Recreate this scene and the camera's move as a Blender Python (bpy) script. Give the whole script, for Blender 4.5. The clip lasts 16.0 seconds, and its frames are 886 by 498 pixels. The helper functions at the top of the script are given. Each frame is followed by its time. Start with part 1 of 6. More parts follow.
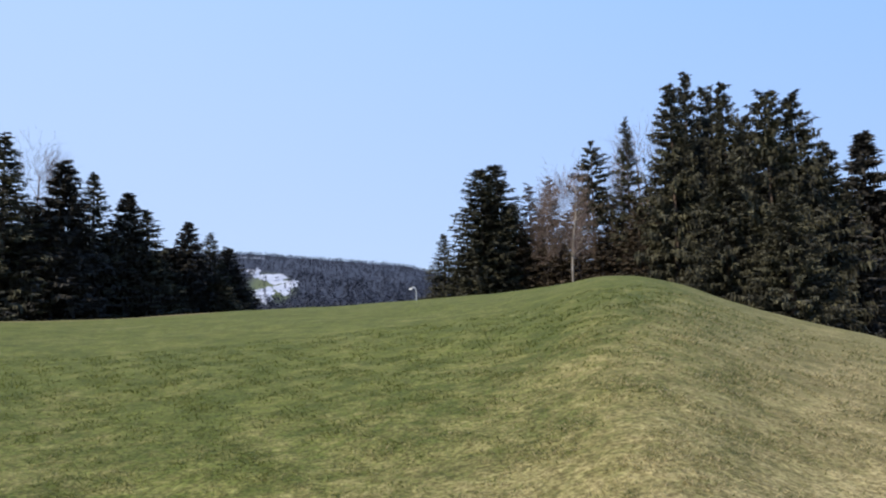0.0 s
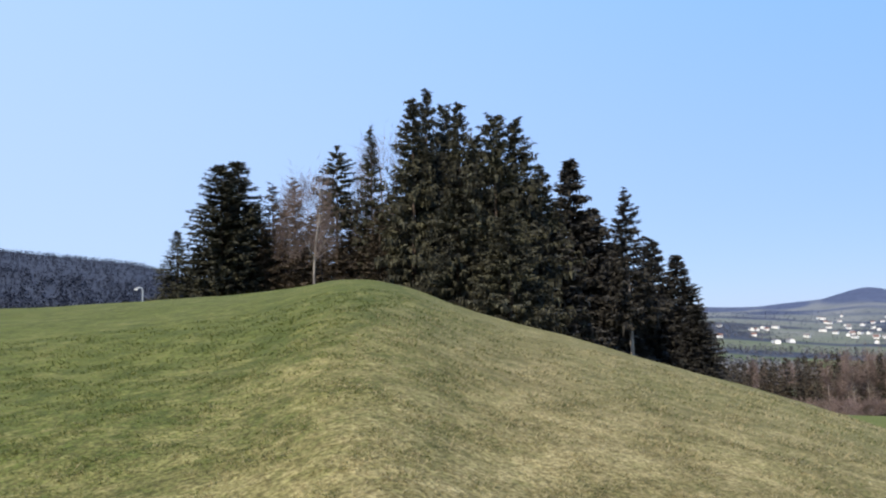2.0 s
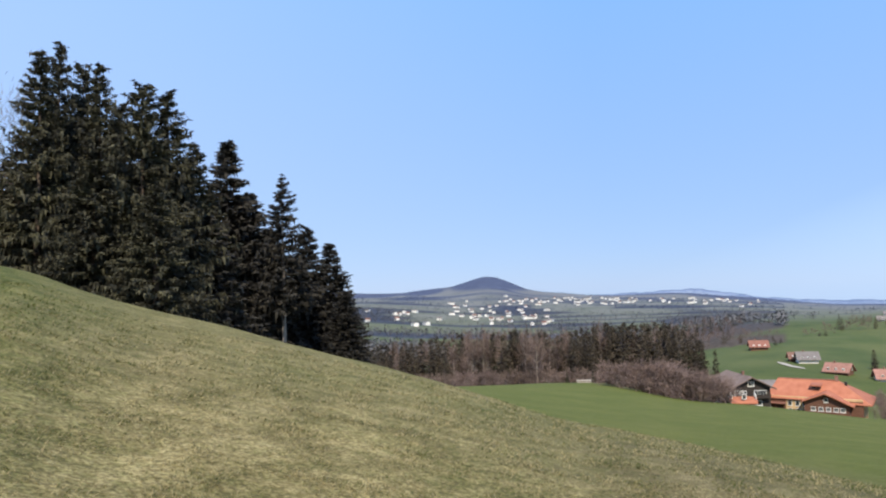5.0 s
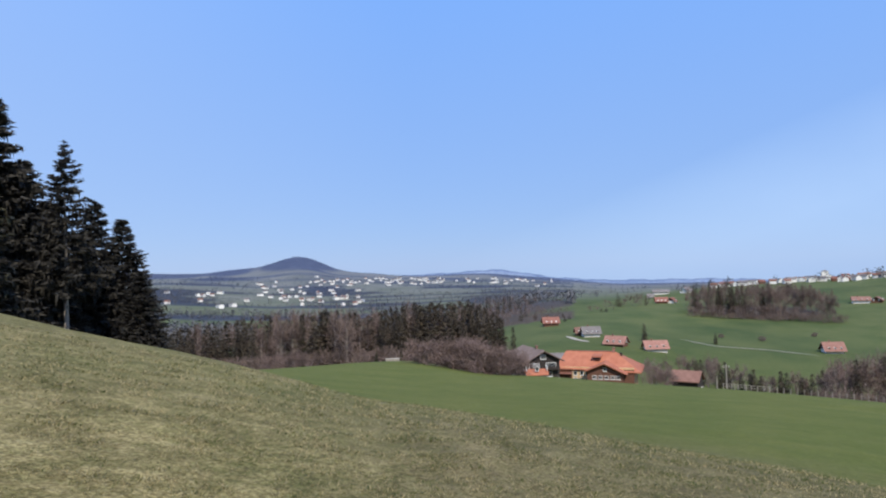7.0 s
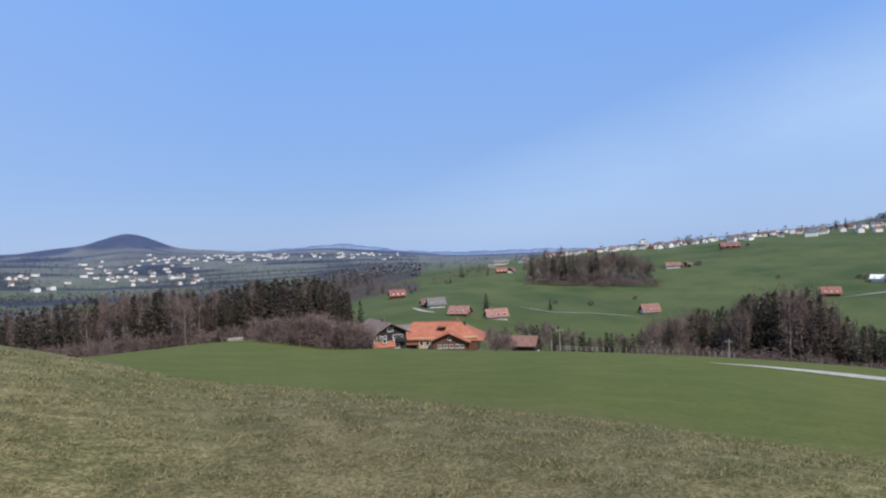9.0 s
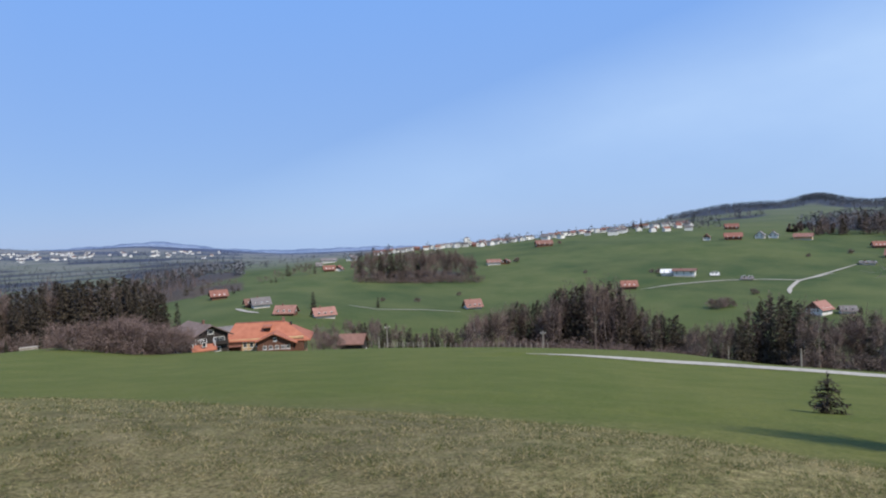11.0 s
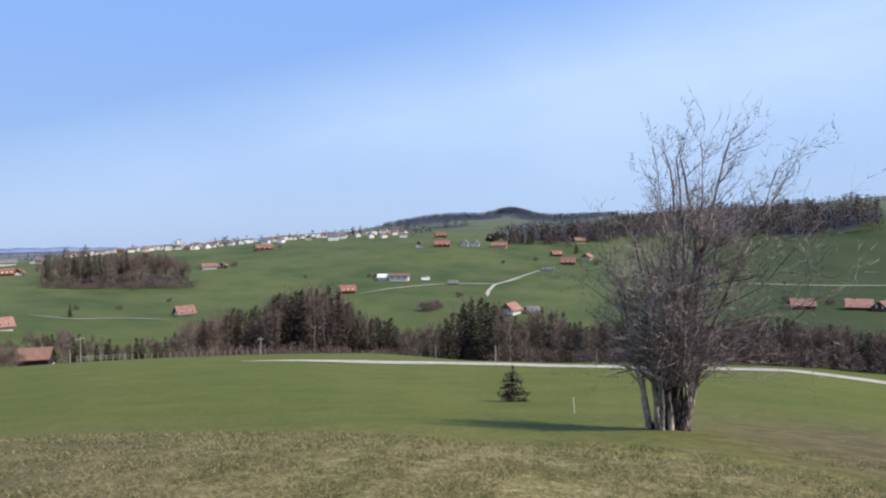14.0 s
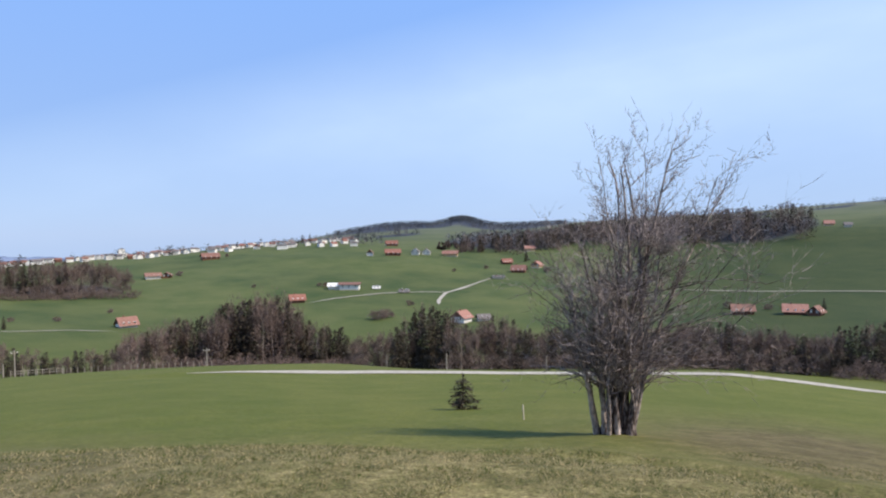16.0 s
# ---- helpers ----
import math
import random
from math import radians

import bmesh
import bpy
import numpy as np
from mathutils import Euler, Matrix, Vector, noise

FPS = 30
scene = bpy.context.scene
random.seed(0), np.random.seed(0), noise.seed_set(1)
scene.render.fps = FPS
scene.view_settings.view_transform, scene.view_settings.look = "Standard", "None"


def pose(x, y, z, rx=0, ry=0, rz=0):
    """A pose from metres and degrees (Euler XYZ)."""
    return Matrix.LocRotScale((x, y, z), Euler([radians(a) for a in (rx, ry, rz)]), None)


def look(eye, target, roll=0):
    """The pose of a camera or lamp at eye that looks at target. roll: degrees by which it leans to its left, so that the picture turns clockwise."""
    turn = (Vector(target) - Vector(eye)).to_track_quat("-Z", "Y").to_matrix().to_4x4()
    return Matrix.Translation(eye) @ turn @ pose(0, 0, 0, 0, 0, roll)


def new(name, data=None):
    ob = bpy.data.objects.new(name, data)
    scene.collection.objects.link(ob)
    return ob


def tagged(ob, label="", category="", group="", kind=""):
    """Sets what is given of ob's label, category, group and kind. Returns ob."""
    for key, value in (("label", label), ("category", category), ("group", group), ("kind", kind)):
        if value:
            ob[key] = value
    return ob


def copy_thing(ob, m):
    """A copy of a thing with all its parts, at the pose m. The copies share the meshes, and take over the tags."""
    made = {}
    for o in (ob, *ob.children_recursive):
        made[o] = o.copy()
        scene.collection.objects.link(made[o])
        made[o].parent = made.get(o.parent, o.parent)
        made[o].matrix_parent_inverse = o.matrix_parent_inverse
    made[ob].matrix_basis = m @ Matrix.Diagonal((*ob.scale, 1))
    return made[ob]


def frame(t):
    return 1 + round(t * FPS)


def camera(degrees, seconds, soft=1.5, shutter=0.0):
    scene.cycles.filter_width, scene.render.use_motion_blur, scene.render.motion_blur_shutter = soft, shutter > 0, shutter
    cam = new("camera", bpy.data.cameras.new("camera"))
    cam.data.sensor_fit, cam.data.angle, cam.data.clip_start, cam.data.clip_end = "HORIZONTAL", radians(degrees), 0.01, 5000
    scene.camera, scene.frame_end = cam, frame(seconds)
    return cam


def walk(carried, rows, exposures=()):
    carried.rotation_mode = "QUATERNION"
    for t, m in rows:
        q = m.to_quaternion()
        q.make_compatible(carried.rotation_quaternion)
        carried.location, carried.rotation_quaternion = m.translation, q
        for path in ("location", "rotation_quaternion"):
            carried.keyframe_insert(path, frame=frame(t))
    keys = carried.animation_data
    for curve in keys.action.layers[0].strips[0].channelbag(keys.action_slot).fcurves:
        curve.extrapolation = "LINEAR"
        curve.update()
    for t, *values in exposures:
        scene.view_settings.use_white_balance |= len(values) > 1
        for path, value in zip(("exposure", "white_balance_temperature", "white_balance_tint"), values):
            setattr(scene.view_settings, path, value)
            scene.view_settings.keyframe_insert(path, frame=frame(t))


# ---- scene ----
cam = camera(65.83, 16.0, soft=2.1)

PATH = [
    (0.0, pose(-0.018, 0.450, 0.000, 96.02, 1.68, 2.30)),
    (0.5, pose(0.023, 0.449, 0.000, 96.04, 1.17, -2.88)),
    (1.0, pose(0.079, 0.443, 0.000, 96.00, 1.43, -10.14)),
    (1.5, pose(0.125, 0.432, 0.000, 95.86, 1.50, -16.14)),
    (2.0, pose(0.146, 0.426, 0.000, 95.61, 1.70, -18.95)),
    (2.5, pose(0.175, 0.415, 0.000, 95.33, 1.35, -22.86)),
    (3.0, pose(0.208, 0.399, 0.000, 94.88, 1.61, -27.55)),
    (3.5, pose(0.238, 0.382, 0.000, 94.60, 1.74, -31.96)),
    (4.0, pose(0.272, 0.359, 0.000, 94.11, 1.72, -37.15)),
    (4.5, pose(0.301, 0.334, 0.000, 93.75, 2.48, -42.06)),
    (5.0, pose(0.329, 0.307, 0.000, 93.59, 1.80, -47.07)),
    (7.5, pose(0.410, 0.186, 0.000, 90.80, 1.60, -65.57)),
    (8.0, pose(0.418, 0.168, 0.000, 90.19, 1.51, -68.12)),
    (8.5, pose(0.426, 0.146, 0.000, 89.42, 2.41, -71.11)),
    (9.0, pose(0.436, 0.112, 0.000, 88.82, 2.61, -75.56)),
    (9.5, pose(0.444, 0.075, 0.000, 88.45, 2.76, -80.41)),
    (12.0, pose(0.448, -0.043, 0.000, 88.01, 1.53, -95.45)),
    (12.5, pose(0.444, -0.074, 0.000, 88.01, 1.23, -99.47)),
    (13.0, pose(0.435, -0.116, 0.000, 88.04, 1.26, -104.95)),
    (13.5, pose(0.424, -0.152, 0.000, 88.00, 0.83, -109.69)),
    (14.0, pose(0.415, -0.175, 0.000, 87.83, 0.56, -112.91)),
    (14.5, pose(0.409, -0.187, 0.000, 87.78, 0.61, -114.56)),
    (15.0, pose(0.405, -0.195, 0.000, 87.76, 1.00, -115.70)),
    (15.5, pose(0.403, -0.201, 0.000, 87.90, 1.02, -116.52)),
    (16.0, pose(0.401, -0.204, 0.000, 88.49, 0.60, -117.01)),
]
EXPOSURES = [(0.0, 0.38, 6700, 11), (1.5, 0.41, 6600, 10), (3.0, 0.50, 6750, 10), (4.5, 0.45, 6750, 9), (5.0, 0.40, 6800, 9), (7.5, 0.08, 6250, 11), (9.0, 0.0, 6250, 11), (12.5, 0.10, 6450, 10), (14.0, 0.22, 6700, 12), (16.0, 0.27, 6750, 12)]
walk(cam, PATH, EXPOSURES)

# ---- sky and sun ----
SUN_BEARING, SUN_HEIGHT = 133, 47   # degrees to the left of the first view, degrees above the horizon
world = bpy.data.worlds.new("sky")
scene.world = world
world.use_nodes = True
wt = world.node_tree
wt.nodes.clear()


def wnode(kind, **values):
    n = wt.nodes.new(kind)
    for key, value in values.items():
        n.inputs[key].default_value = value
    return n


sky = wnode("ShaderNodeTexSky")
sky.sky_type, sky.sun_disc = "NISHITA", False
sky.sun_elevation, sky.sun_rotation = radians(SUN_HEIGHT), radians(-SUN_BEARING)
sky.altitude, sky.air_density, sky.dust_density, sky.ozone_density = 900, 1.0, 0.2, 2.5
coord = wnode("ShaderNodeTexCoord")
stretch = wnode("ShaderNodeMapping", Rotation=(0.25, 0.1, 0.9), Scale=(0.6, 1.6, 3.4))
wisp = wnode("ShaderNodeTexNoise", Scale=1.3, Detail=5.0, Roughness=0.55)
veil_side = wnode("ShaderNodeVectorMath")
veil_side.operation = "DOT_PRODUCT"
veil_side.inputs[1].default_value = (0.138, -0.313, -0.940)   # a veil of cirrus with one straight upper edge
veil_ramp = wnode("ShaderNodeMapRange")
for key, value in (("From Min", -0.03), ("From Max", 0.09), ("To Min", 0.0), ("To Max", 1.0)):
    veil_ramp.inputs[key].default_value = value
wisp_ramp = wnode("ShaderNodeMapRange")
for key, value in (("From Min", 0.3), ("From Max", 0.7), ("To Min", 0.42), ("To Max", 0.85)):
    wisp_ramp.inputs[key].default_value = value
veil = wnode("ShaderNodeMath")
veil.operation = "MULTIPLY"
veil_foot = wnode("ShaderNodeMapRange")
for key, value in (("From Min", -0.02), ("From Max", 0.20), ("To Min", 0.35), ("To Max", 1.0)):
    veil_foot.inputs[key].default_value = value
veil_low = wnode("ShaderNodeMath")
veil_low.operation = "MULTIPLY"
tint = wnode("ShaderNodeMix")
tint.data_type = "RGBA"
tint.inputs[7].default_value = (5.2, 7.0, 9.6, 1)
# high thin haze: whiter towards the horizon
rise = wnode("ShaderNodeSeparateXYZ")
haze = wnode("ShaderNodeValToRGB")
haze.color_ramp.elements[0].position, haze.color_ramp.elements[0].color = 0.0, (0.285, 0.435, 0.735, 1)
haze.color_ramp.elements[1].position, haze.color_ramp.elements[1].color = 0.45, (0.20, 0.432, 0.97, 1)
haze_level = wnode("ShaderNodeVectorMath")
haze_level.operation = "SCALE"
haze_level.inputs["Scale"].default_value = 10.2
hazy = wnode("ShaderNodeMix")
hazy.data_type = "RGBA"
hazy.inputs[0].default_value = 0.85
# the sky is paler on one side
pale_side = wnode("ShaderNodeVectorMath")
pale_side.operation = "DOT_PRODUCT"
pale_side.inputs[1].default_value = (-0.72, 0.69, -0.12)
pale_ramp = wnode("ShaderNodeMapRange")
for key, value in (("From Min", -0.3), ("From Max", 1.0), ("To Min", 0.0), ("To Max", 0.50)):
    pale_ramp.inputs[key].default_value = value
pale = wnode("ShaderNodeMix")
pale.data_type = "RGBA"
pale.inputs[7].default_value = (5.5, 6.75, 8.9, 1)
back = wnode("ShaderNodeBackground", Strength=0.1)
out = wnode("ShaderNodeOutputWorld")
wl = wt.links.new
wl(coord.outputs["Generated"], stretch.inputs["Vector"])
wl(stretch.outputs[0], wisp.inputs["Vector"])
wl(coord.outputs["Generated"], veil_side.inputs[0])
wl(veil_side.outputs["Value"], veil_ramp.inputs["Value"])
wl(wisp.outputs[0], wisp_ramp.inputs["Value"])
wl(veil_ramp.outputs[0], veil.inputs[0])
wl(wisp_ramp.outputs[0], veil.inputs[1])
wl(veil.outputs[0], veil_low.inputs[0])
wl(rise.outputs["Z"], veil_foot.inputs["Value"])
wl(veil_foot.outputs[0], veil_low.inputs[1])
wl(veil_low.outputs[0], tint.inputs[0])
wl(coord.outputs["Generated"], rise.inputs[0])
wl(rise.outputs["Z"], haze.inputs[0])
wl(haze.outputs[0], haze_level.inputs[0])
wl(sky.outputs[0], hazy.inputs[6])
wl(haze_level.outputs[0], hazy.inputs[7])
wl(coord.outputs["Generated"], pale_side.inputs[0])
wl(pale_side.outputs["Value"], pale_ramp.inputs["Value"])
wl(pale_ramp.outputs[0], pale.inputs[0])
wl(hazy.outputs[2], pale.inputs[6])
wl(pale.outputs[2], tint.inputs[6])
wl(tint.outputs[2], back.inputs["Color"])
wl(back.outputs[0], out.inputs[0])

sun = new("sun", bpy.data.lights.new("sun", "SUN"))
sun.data.energy, sun.data.angle, sun.data.color = 4.6, radians(0.53), (1.0, 0.92, 0.78)
sun.matrix_world = look((-math.sin(radians(SUN_BEARING)) * 50, math.cos(radians(SUN_BEARING)) * 50,
                         math.tan(radians(SUN_HEIGHT)) * 50), (0, 0, 0))


# ---- materials ----
def material(name, dark, light, scale=1.0, rough=0.85, bump=0.3, spread=(0.35, 0.68), island=0.0, per_object=0.0,
             space="Object", fine=9.0, stretch_by=(1, 1, 1), metal=0.0, specular=0.3):
    """Two-scale noise between two colours, with relief; island and per_object add brightness variety."""
    m = bpy.data.materials.new(name)
    m.use_nodes = True
    t = m.node_tree
    t.nodes.clear()
    n = t.nodes.new
    link = t.links.new
    tc, mp = n("ShaderNodeTexCoord"), n("ShaderNodeMapping")
    if space == "World":
        geo = n("ShaderNodeNewGeometry")
        link(geo.outputs["Position"], mp.inputs["Vector"])
    else:
        link(tc.outputs[space], mp.inputs["Vector"])
    mp.inputs["Scale"].default_value = stretch_by
    big, small, both = n("ShaderNodeTexNoise"), n("ShaderNodeTexNoise"), n("ShaderNodeMath")
    big.inputs["Scale"].default_value, big.inputs["Detail"].default_value = scale, 4
    small.inputs["Scale"].default_value, small.inputs["Detail"].default_value = scale * fine, 3
    link(mp.outputs[0], big.inputs["Vector"])
    link(mp.outputs[0], small.inputs["Vector"])
    both.operation = "MULTIPLY_ADD"
    both.inputs[1].default_value = 0.45
    link(small.outputs[0], both.inputs[0])
    half = n("ShaderNodeMath")
    half.operation = "MULTIPLY"
    half.inputs[1].default_value = 0.55
    link(big.outputs[0], half.inputs[0])
    link(half.outputs[0], both.inputs[2])
    ramp = n("ShaderNodeValToRGB")
    ramp.color_ramp.elements[0].position, ramp.color_ramp.elements[0].color = spread[0], (*dark, 1)
    ramp.color_ramp.elements[1].position, ramp.color_ramp.elements[1].color = spread[1], (*light, 1)
    link(both.outputs[0], ramp.inputs[0])
    colour = ramp.outputs[0]
    for amount, kind, socket in ((island, "ShaderNodeNewGeometry", "Random Per Island"), (per_object, "ShaderNodeObjectInfo", "Random")):
        if amount:
            src, mr, hsv = n(kind), n("ShaderNodeMapRange"), n("ShaderNodeHueSaturation")
            mr.inputs["To Min"].default_value, mr.inputs["To Max"].default_value = 1 - amount, 1 + amount
            link(src.outputs[socket], mr.inputs["Value"])
            link(mr.outputs[0], hsv.inputs["Value"])
            link(colour, hsv.inputs["Color"])
            colour = hsv.outputs[0]
    bs, o = n("ShaderNodeBsdfPrincipled"), n("ShaderNodeOutputMaterial")
    bs.inputs["Roughness"].default_value, bs.inputs["Metallic"].default_value = rough, metal
    bs.inputs["Specular IOR Level"].default_value = specular
    link(colour, bs.inputs["Base Color"])
    if bump:
        b = n("ShaderNodeBump")
        b.inputs["Strength"].default_value, b.inputs["Distance"].default_value = bump, 0.02
        link(small.outputs[0], b.inputs["Height"])
        link(b.outputs[0], bs.inputs["Normal"])
    link(bs.outputs[0], o.inputs[0])
    return m


NEEDLE = material("spruce_needles", (0.021, 0.020, 0.014), (0.078, 0.073, 0.041), 0.55, 0.8, 0, (0.42, 0.60), island=0.25, per_object=0.2)
# Darker copy of the spruce needles: shade of edge and inner trees as colour.
NEEDLE_SHADED = material("shaded_needles", (0.019, 0.017, 0.015), (0.046, 0.041, 0.032), 0.55, 0.8, 0, (0.40, 0.62), island=0.3, per_object=0.2)
NEEDLE_BROWN = material("dry_needles", (0.050, 0.038, 0.026), (0.13, 0.095, 0.062), 0.4, 0.8, 0, island=0.3, per_object=0.15)
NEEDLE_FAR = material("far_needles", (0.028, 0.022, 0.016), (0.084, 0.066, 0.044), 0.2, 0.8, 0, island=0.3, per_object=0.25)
BARK = material("spruce_bark", (0.05, 0.036, 0.026), (0.15, 0.11, 0.085), 2.0, 0.9, 0.6, stretch_by=(1, 1, 0.25))
PALE_BARK = material("pale_bark", (0.16, 0.13, 0.11), (0.42, 0.37, 0.32), 2.0, 0.85, 0.4, stretch_by=(1, 1, 0.3))
SHRUB_BARK = material("shrub_bark", (0.044, 0.031, 0.028), (0.42, 0.345, 0.305), 2.2, 0.85, 0.5, (0.43, 0.62), stretch_by=(1, 1, 0.35), island=0.45)
TWIG = material("bare_twigs", (0.088, 0.060, 0.050), (0.220, 0.160, 0.136), 0.5, 0.85, 0, island=0.35, per_object=0.2)
TWIG_PALE = material("pale_twigs", (0.085, 0.064, 0.058), (0.36, 0.298, 0.278), 1.2, 0.85, 0, (0.38, 0.62), island=0.4)
TWIG_RED = material("reddish_twigs", (0.105, 0.071, 0.062), (0.225, 0.160, 0.140), 0.5, 0.85, 0, island=0.35, per_object=0.15)
ROOF_ORANGE = material("orange_roof_tiles", (0.28, 0.092, 0.050), (0.40, 0.155, 0.088), 0.8, 0.75, 0.4, per_object=0.12)
ROOF_DULL = material("faded_orange_tiles", (0.20, 0.098, 0.074), (0.34, 0.178, 0.138), 0.8, 0.8, 0.4, per_object=0.3)
ROOF_RED = material("weathered_red_tiles", (0.17, 0.072, 0.052), (0.29, 0.130, 0.095), 0.8, 0.8, 0.4, per_object=0.15)
ROOF_BROWN = material("brown_roof_tiles", (0.15, 0.075, 0.055), (0.27, 0.15, 0.115), 0.8, 0.8, 0.4, per_object=0.15)
ROOF_GREY = material("grey_roof_slates", (0.115, 0.100, 0.094), (0.21, 0.185, 0.172), 0.7, 0.7, 0.4, per_object=0.15)
ROOF_BROWN_GREY = material("grey_brown_tiles", (0.130, 0.094, 0.080), (0.225, 0.170, 0.148), 0.7, 0.92, 0.4, per_object=0.1, specular=0.1)
WALL_WHITE = material("white_render", (0.62, 0.60, 0.56), (0.82, 0.80, 0.76), 0.8, 0.85, 0.1, per_object=0.08)
WALL_CREAM = material("cream_render", (0.46, 0.30, 0.15), (0.64, 0.44, 0.24), 0.6, 0.85, 0.1, per_object=0.1)
WALL_TIMBER = material("brown_timber", (0.085, 0.038, 0.025), (0.175, 0.084, 0.055), 1.2, 0.8, 0.4, stretch_by=(1, 1, 5))
WALL_DARK = material("black_timber", (0.018, 0.014, 0.012), (0.05, 0.04, 0.034), 1.2, 0.8, 0.4, stretch_by=(5, 5, 1))
STONE = material("plinth_stone", (0.35, 0.33, 0.29), (0.58, 0.55, 0.5), 1.5, 0.9, 0.4)
PAINT = material("white_paint", (0.68, 0.67, 0.64), (0.82, 0.81, 0.78), 2.0, 0.5, 0.05)
GLASS = material("window_glass", (0.02, 0.025, 0.03), (0.05, 0.055, 0.065), 1.0, 0.12, 0, specular=0.6)
GRAVEL = material("lane_gravel", (0.30, 0.27, 0.22), (0.46, 0.42, 0.35), 1.2, 0.9, 0.4, space="World")
POST_WOOD = material("grey_post_wood", (0.20, 0.17, 0.14), (0.42, 0.38, 0.33), 3.0, 0.9, 0.4, stretch_by=(1, 1, 0.2))
POST_PALE = material("pale_stake_wood", (0.42, 0.37, 0.28), (0.62, 0.56, 0.45), 5.0, 0.85, 0.3, stretch_by=(1, 1, 0.2))
METAL = material("galvanised_steel", (0.45, 0.46, 0.47), (0.62, 0.63, 0.64), 4.0, 0.45, 0.05, metal=0.6)
# Woods of the far hills: the blue-grey of haze is put into their colours.
HILL_WOOD = material("hazed_hill_conifers", (0.016, 0.020, 0.034), (0.032, 0.037, 0.056), 0.01, 0.9, 0, (0.4, 0.6), island=0.12, space="World")
DOME_WOOD = material("hazed_dome_trees", (0.056, 0.066, 0.078), (0.096, 0.104, 0.112), 0.01, 0.9, 0, (0.4, 0.6), island=0.2, space="World")
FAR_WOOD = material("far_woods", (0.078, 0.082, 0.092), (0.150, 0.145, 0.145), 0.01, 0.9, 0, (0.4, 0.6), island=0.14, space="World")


def blade_material():
    """Short turf: each blade somewhere between green and straw, drier in patches."""
    m = material("turf_blades", (0.092, 0.108, 0.024), (0.36, 0.292, 0.150), 1.4, 0.7, 0, (0.36, 0.64), island=0.2, space="World")
    t = m.node_tree
    ramp = next(n for n in t.nodes if n.type == "VALTORGB")
    both = ramp.inputs[0].links[0].from_socket
    geo, s = t.nodes.new("ShaderNodeNewGeometry"), t.nodes.new("ShaderNodeMath")
    s.operation = "MULTIPLY_ADD"
    s.inputs[1].default_value = 0.55
    shift = t.nodes.new("ShaderNodeMath")
    shift.operation = "SUBTRACT"
    shift.inputs[1].default_value = 0.30
    t.links.new(both, shift.inputs[0])
    dry = t.nodes.new("ShaderNodeAttribute")
    dry.attribute_name = "dryness"
    drier = t.nodes.new("ShaderNodeMath")
    drier.operation = "MULTIPLY_ADD"
    drier.inputs[1].default_value, drier.inputs[2].default_value = 0.5, -0.40
    plus = t.nodes.new("ShaderNodeMath")
    t.links.new(dry.outputs["Fac"], drier.inputs[0])
    t.links.new(drier.outputs[0], plus.inputs[0])
    t.links.new(shift.outputs[0], plus.inputs[1])
    t.links.new(geo.outputs["Random Per Island"], s.inputs[0])
    t.links.new(plus.outputs[0], s.inputs[2])
    t.links.new(s.outputs[0], ramp.inputs[0])
    # thin blades let light through
    bs, o = (next(n for n in t.nodes if n.type == k) for k in ("BSDF_PRINCIPLED", "OUTPUT_MATERIAL"))
    lit, both_sides = t.nodes.new("ShaderNodeBsdfTranslucent"), t.nodes.new("ShaderNodeMixShader")
    t.links.new(bs.inputs["Base Color"].links[0].from_socket, lit.inputs["Color"])
    t.links.new(bs.outputs[0], both_sides.inputs[1])
    t.links.new(lit.outputs[0], both_sides.inputs[2])
    t.links.new(both_sides.outputs[0], o.inputs[0])
    return m


BLADE = blade_material()
SNOW = material("old_snow", (0.25, 0.27, 0.33), (0.50, 0.52, 0.57), 0.03, 0.7, 0.2, space="World")
# Horizon ridges and most distant woods, painted the blue of the haze before them.
HAZED_HILL = material("hazy_hills", (0.13, 0.175, 0.27), (0.19, 0.24, 0.34), 0.004, 0.95, 0, (0.4, 0.6), space="World")
HAZED_WOOD = material("distant_woods", (0.056, 0.068, 0.110), (0.086, 0.098, 0.142), 0.006, 0.95, 0, (0.4, 0.6), island=0.15, space="World")


